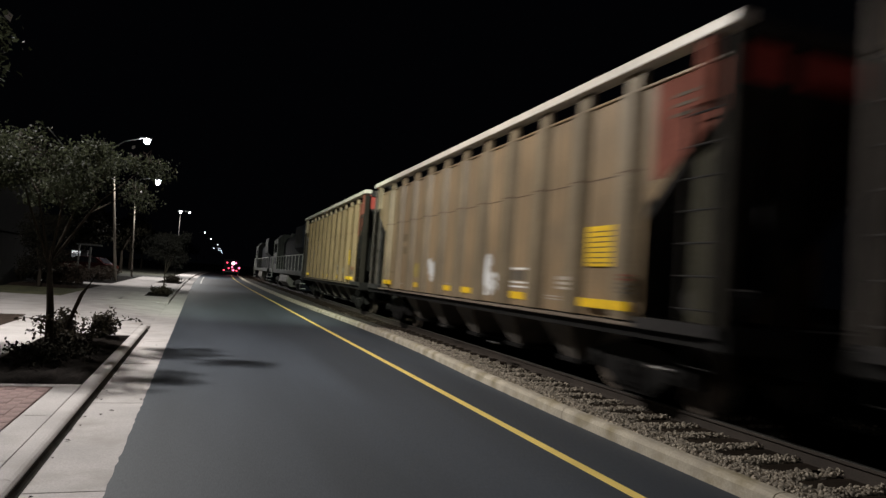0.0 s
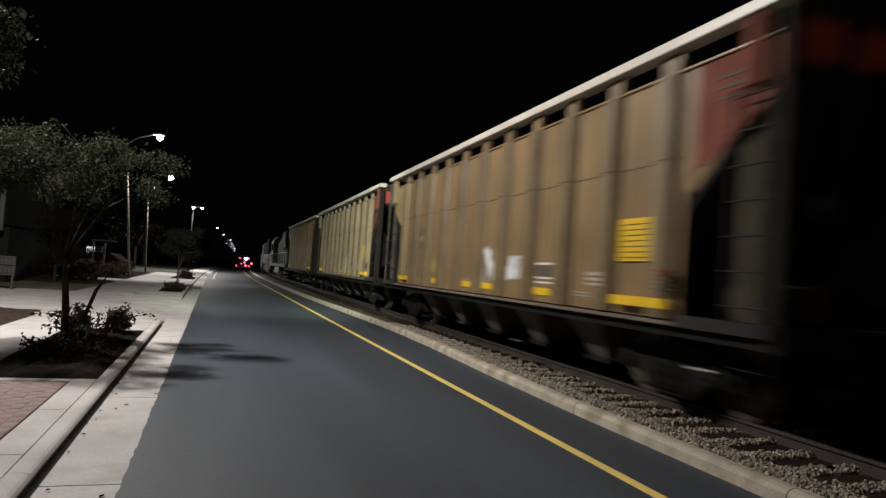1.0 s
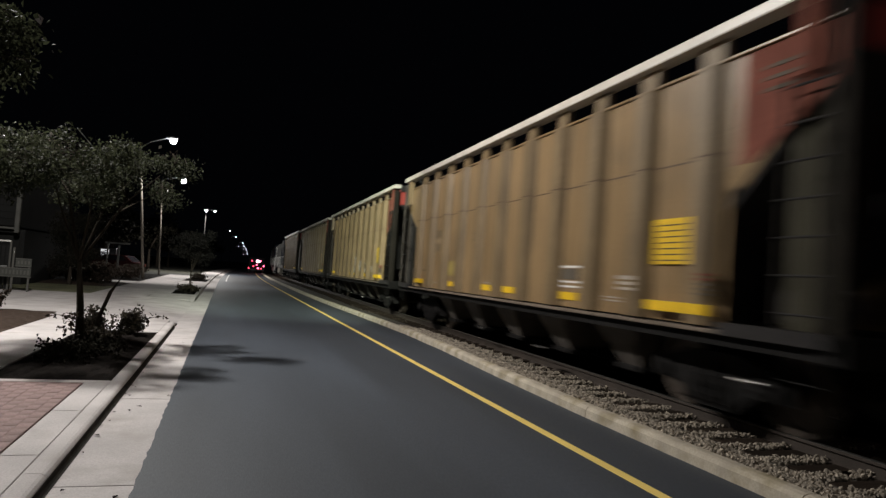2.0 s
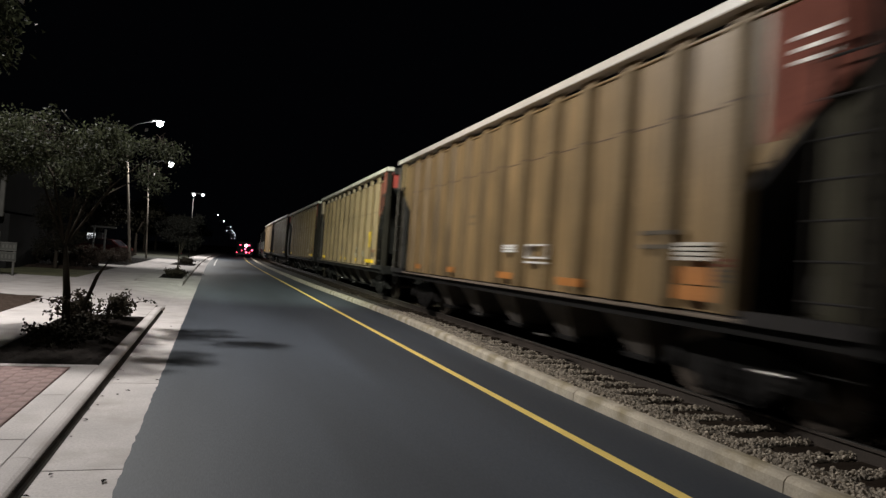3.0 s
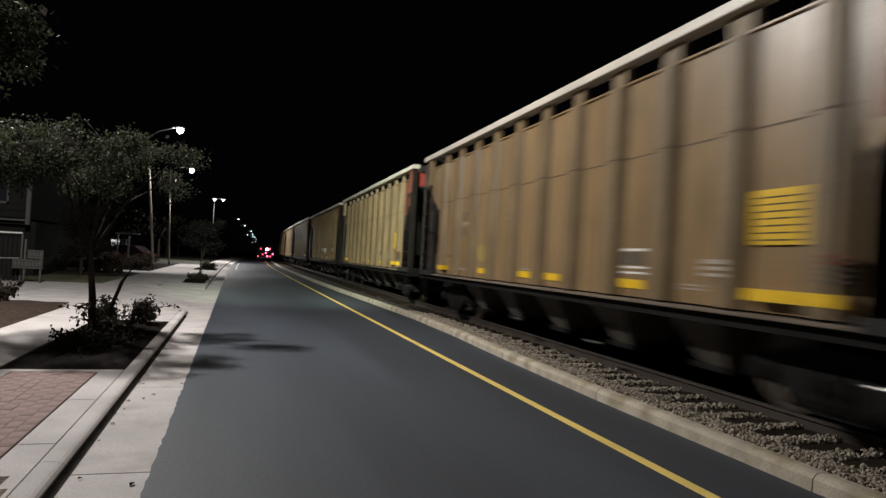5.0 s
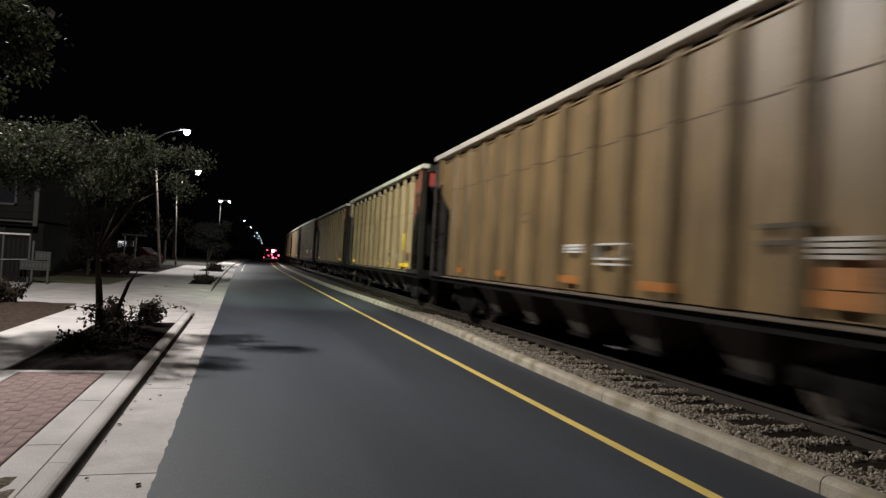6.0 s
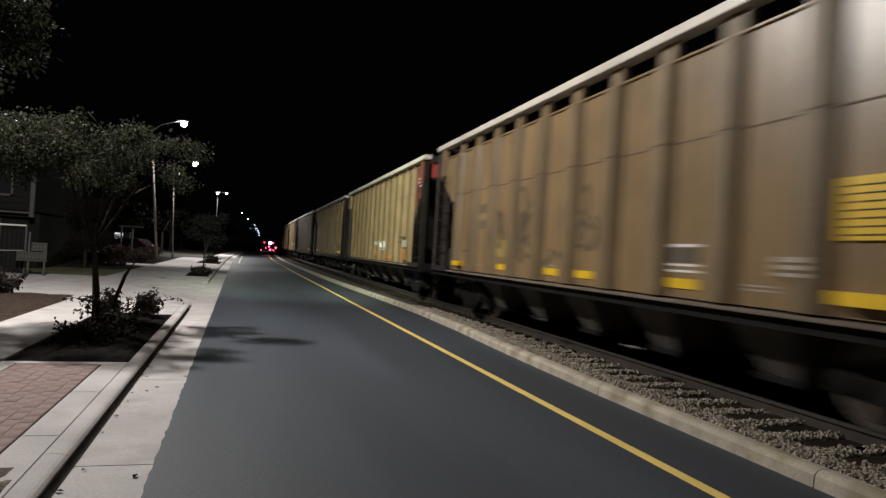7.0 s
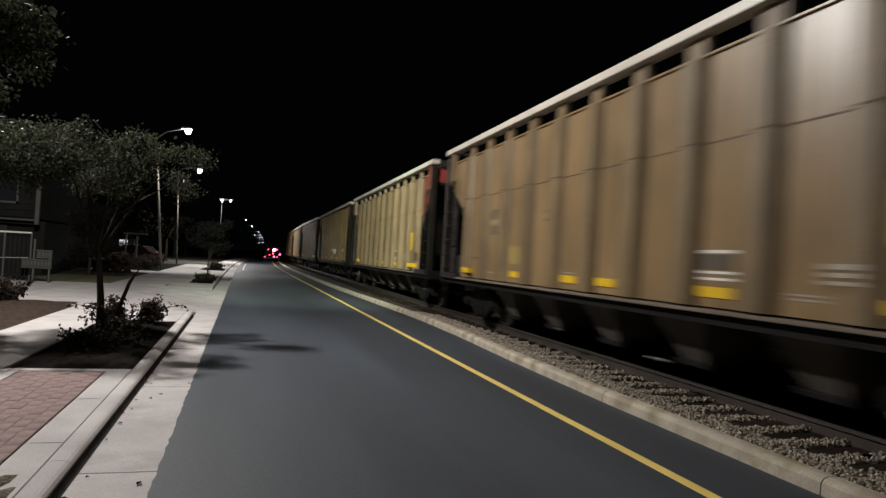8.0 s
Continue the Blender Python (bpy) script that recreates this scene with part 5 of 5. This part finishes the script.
for x0, x1, z0, z1 in ((-0.18, 0.72, 0.47, 0.78), (0.25, 0.72, 0.82, 1.1)):
    board = part("board", Shape().box(x0, x1, -0.05, -0.03, z0, z1), SIGNBOARD, sign, "dull painted board")
    for za in (z0, z1 - 0.025):
        part("edge_strip", Shape().box(x0 - 0.01, x1 + 0.01, -0.062, -0.051, za, za + 0.025), PALETRIM, board)
    n_bars = int((x1 - x0) / 0.105)
    for k in range(n_bars):
        xa = x0 + 0.06 + k * (x1 - x0 - 0.06) / n_bars
        part("letter_bar", Shape().box(xa, xa + 0.05, -0.056, -0.051, z0 + 0.09, z1 - 0.09 + 0.02 * (k % 2)), PALETRIM, board)

kiosk = thing("lit_sign_box", "small glowing white lightbox beyond the shrubs", "sign", pose(-9.2, 60, 0.0))
part("cabinet", Shape().box(-0.62, 0.62, 0.0, 0.35, 0.5, 1.95, bevel=0.02), BLACK, kiosk)
part("face", Shape().box(-0.5, 0.1, -0.02, 0.0, 0.95, 1.85), SIGNDIM, kiosk, "dimly glowing sign face")
part("lit_band", Shape().box(-0.5, 0.1, -0.03, -0.021, 1.66, 1.85), SIGNLIGHT, kiosk, "bright top band")
part("lit_band", Shape().box(-0.3, -0.02, -0.03, -0.021, 1.22, 1.4), SIGNLIGHT, kiosk, "bright lower patch")
part("post", Shape().box(-0.1, 0.1, 0.1, 0.25, 0.0, 0.5), BLACK, kiosk)

shelter = thing("post_frame", "pale timber gate frame by the shrubs", "gate frame", pose(-8.0, 56, 0.0))
part("post", Shape().box(-0.65, -0.55, 0, 0.1, 0, 2.4), WHITEWOOD, shelter)
part("post", Shape().box(0.1, 0.22, 0, 0.1, 0, 2.2), WHITEWOOD, shelter)
part("beam", Shape().box(-0.8, 0.9, 0.0, 0.1, 2.3, 2.42), WHITEWOOD, shelter)


def car(x, y, yaw, paint, label, lights=None):
    c = thing("parked_car" if not lights else "car", label, "car", pose(x, y, 0, 0, 0, yaw))
    out = [(-2.2, 0.35), (-2.2, 0.9), (-1.75, 1.0), (-1.2, 1.45), (0.3, 1.47), (1.05, 1.0), (2.1, 0.85), (2.25, 0.6), (2.2, 0.35)]
    part("body", Shape().prism(out, -0.88, 0.88, "x"), paint, c)
    part("rear_window", Shape().add([(-0.72, -1.74, 1.03), (0.72, -1.74, 1.03), (0.66, -1.26, 1.42), (-0.66, -1.26, 1.42)], [(0, 1, 2, 3)]), GLASS, c, m=pose(0, -0.02, 0.02))
    part("windscreen", Shape().add([(-0.66, 0.36, 1.45), (0.66, 0.36, 1.45), (0.76, 1.02, 1.05), (-0.76, 1.02, 1.05)], [(0, 1, 2, 3)]), GLASS, c, m=pose(0, 0.02, 0.02))
    for d in (-1, 1):
        part("side_window", Shape().prism([(-1.35, 1.05), (-1.05, 1.4), (0.25, 1.42), (0.8, 1.05)], 0.88 * d, 0.888 * d, "x"), GLASS, c)
        for yy in (-1.35, 1.4):
            w = part("wheel", Shape().lathe([(-0.1, 0.3), (-0.1, 0.32), (0.1, 0.32), (0.1, 0.3)], "x", (0, 0, 0), 20), RUBBER, c, m=pose(0.82 * d, yy, 0.32))
            part("rim", Shape().lathe([(0.101 * d, 0.2), (0.112 * d, 0.18)], "x", (0, 0, 0), 14), GALV, w)
        part("tail_lamp", Shape().box(*sorted((0.5 * d, 0.82 * d)), -2.23, -2.195, 0.68, 0.86), lights or REDPAINT, c, "red tail lamp")
    part("bumper", Shape().box(-0.85, 0.85, -2.27, -2.2, 0.38, 0.6, bevel=0.02), BLACK, c)
    return c


car(-8.5, 58.5, 75, CARPAINT, "dark red car parked beyond the shrubs")
truck = thing("box_truck", "dark truck stopped far ahead with red lamps lit", "truck", pose(4.55, 110, 0))
part("box", Shape().box(-1.2, 1.2, 0.2, 5.0, 0.7, 2.5, bevel=0.05), CARDARK, truck)
part("cab", Shape().prism([(5.0, 0.6), (5.0, 2.2), (6.0, 2.15), (6.6, 1.4), (6.9, 1.3), (6.9, 0.6)], -1.05, 1.05, "x"), CARDARK, truck)
part("bumper", Shape().box(-1.2, 1.2, 0.05, 0.2, 0.45, 0.7, bevel=0.02), BLACK, truck)
for d in (-1, 1):
    for yy in (1.2, 5.6):
        w = part("wheel", Shape().lathe([(-0.12, 0.38), (-0.12, 0.42), (0.12, 0.42), (0.12, 0.38)], "x", (0, 0, 0), 20), RUBBER, truck, m=pose(0.98 * d, yy, 0.42))
        part("rim", Shape().lathe([(0.121 * d, 0.24), (0.13 * d, 0.2)], "x", (0, 0, 0), 14), GALV, w)
for x, z, r, mat in ((-0.7, 1.95, 0.1, TAIL), (0.2, 1.9, 0.22, BEACON), (0.62, 1.98, 0.12, TAILHOT), (0.05, 1.33, 0.12, TAILHOT), (0.26, 0.82, 0.15, TAILHOT), (-1.15, 0.75, 0.1, TAIL), (1.12, 1.22, 0.14, TAILHOT), (0.75, 0.8, 0.1, TAIL), (-0.45, 1.1, 0.09, TAIL)):
    part("lamp", Shape().lathe([(0.2, r * 1.0), (0.12, r), (0.07, r * 0.6)], "y", (x, 0, z), 14), mat, truck, "glaring red lamp")

# far tree line that closes the street, its darkness put into the leaf colour
rg = random.Random(50)
for i in range(10):
    y = 66 + i * 14
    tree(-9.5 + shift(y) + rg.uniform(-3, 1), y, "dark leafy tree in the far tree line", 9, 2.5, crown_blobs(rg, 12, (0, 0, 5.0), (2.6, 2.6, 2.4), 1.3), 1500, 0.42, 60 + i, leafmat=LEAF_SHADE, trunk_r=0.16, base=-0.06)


# ---- what moves ----
def motions():
    steps = [0.25 * i for i in range(33)]
    for c, y0 in moving:
        walk(c, [(t, path_pose(y0 + SPEED * t)) for t in steps])
        for b in c.children:
            for w in b.children:
                if w.name.startswith("wheelset"):
                    a = w["axle_y"]
                    turn = -math.degrees(SPEED / WHEEL_R)
                    walk(w, [(i / 30, pose(0, a, WHEEL_R + 0.2, turn * i / 30)) for i in range(241)])


motions()
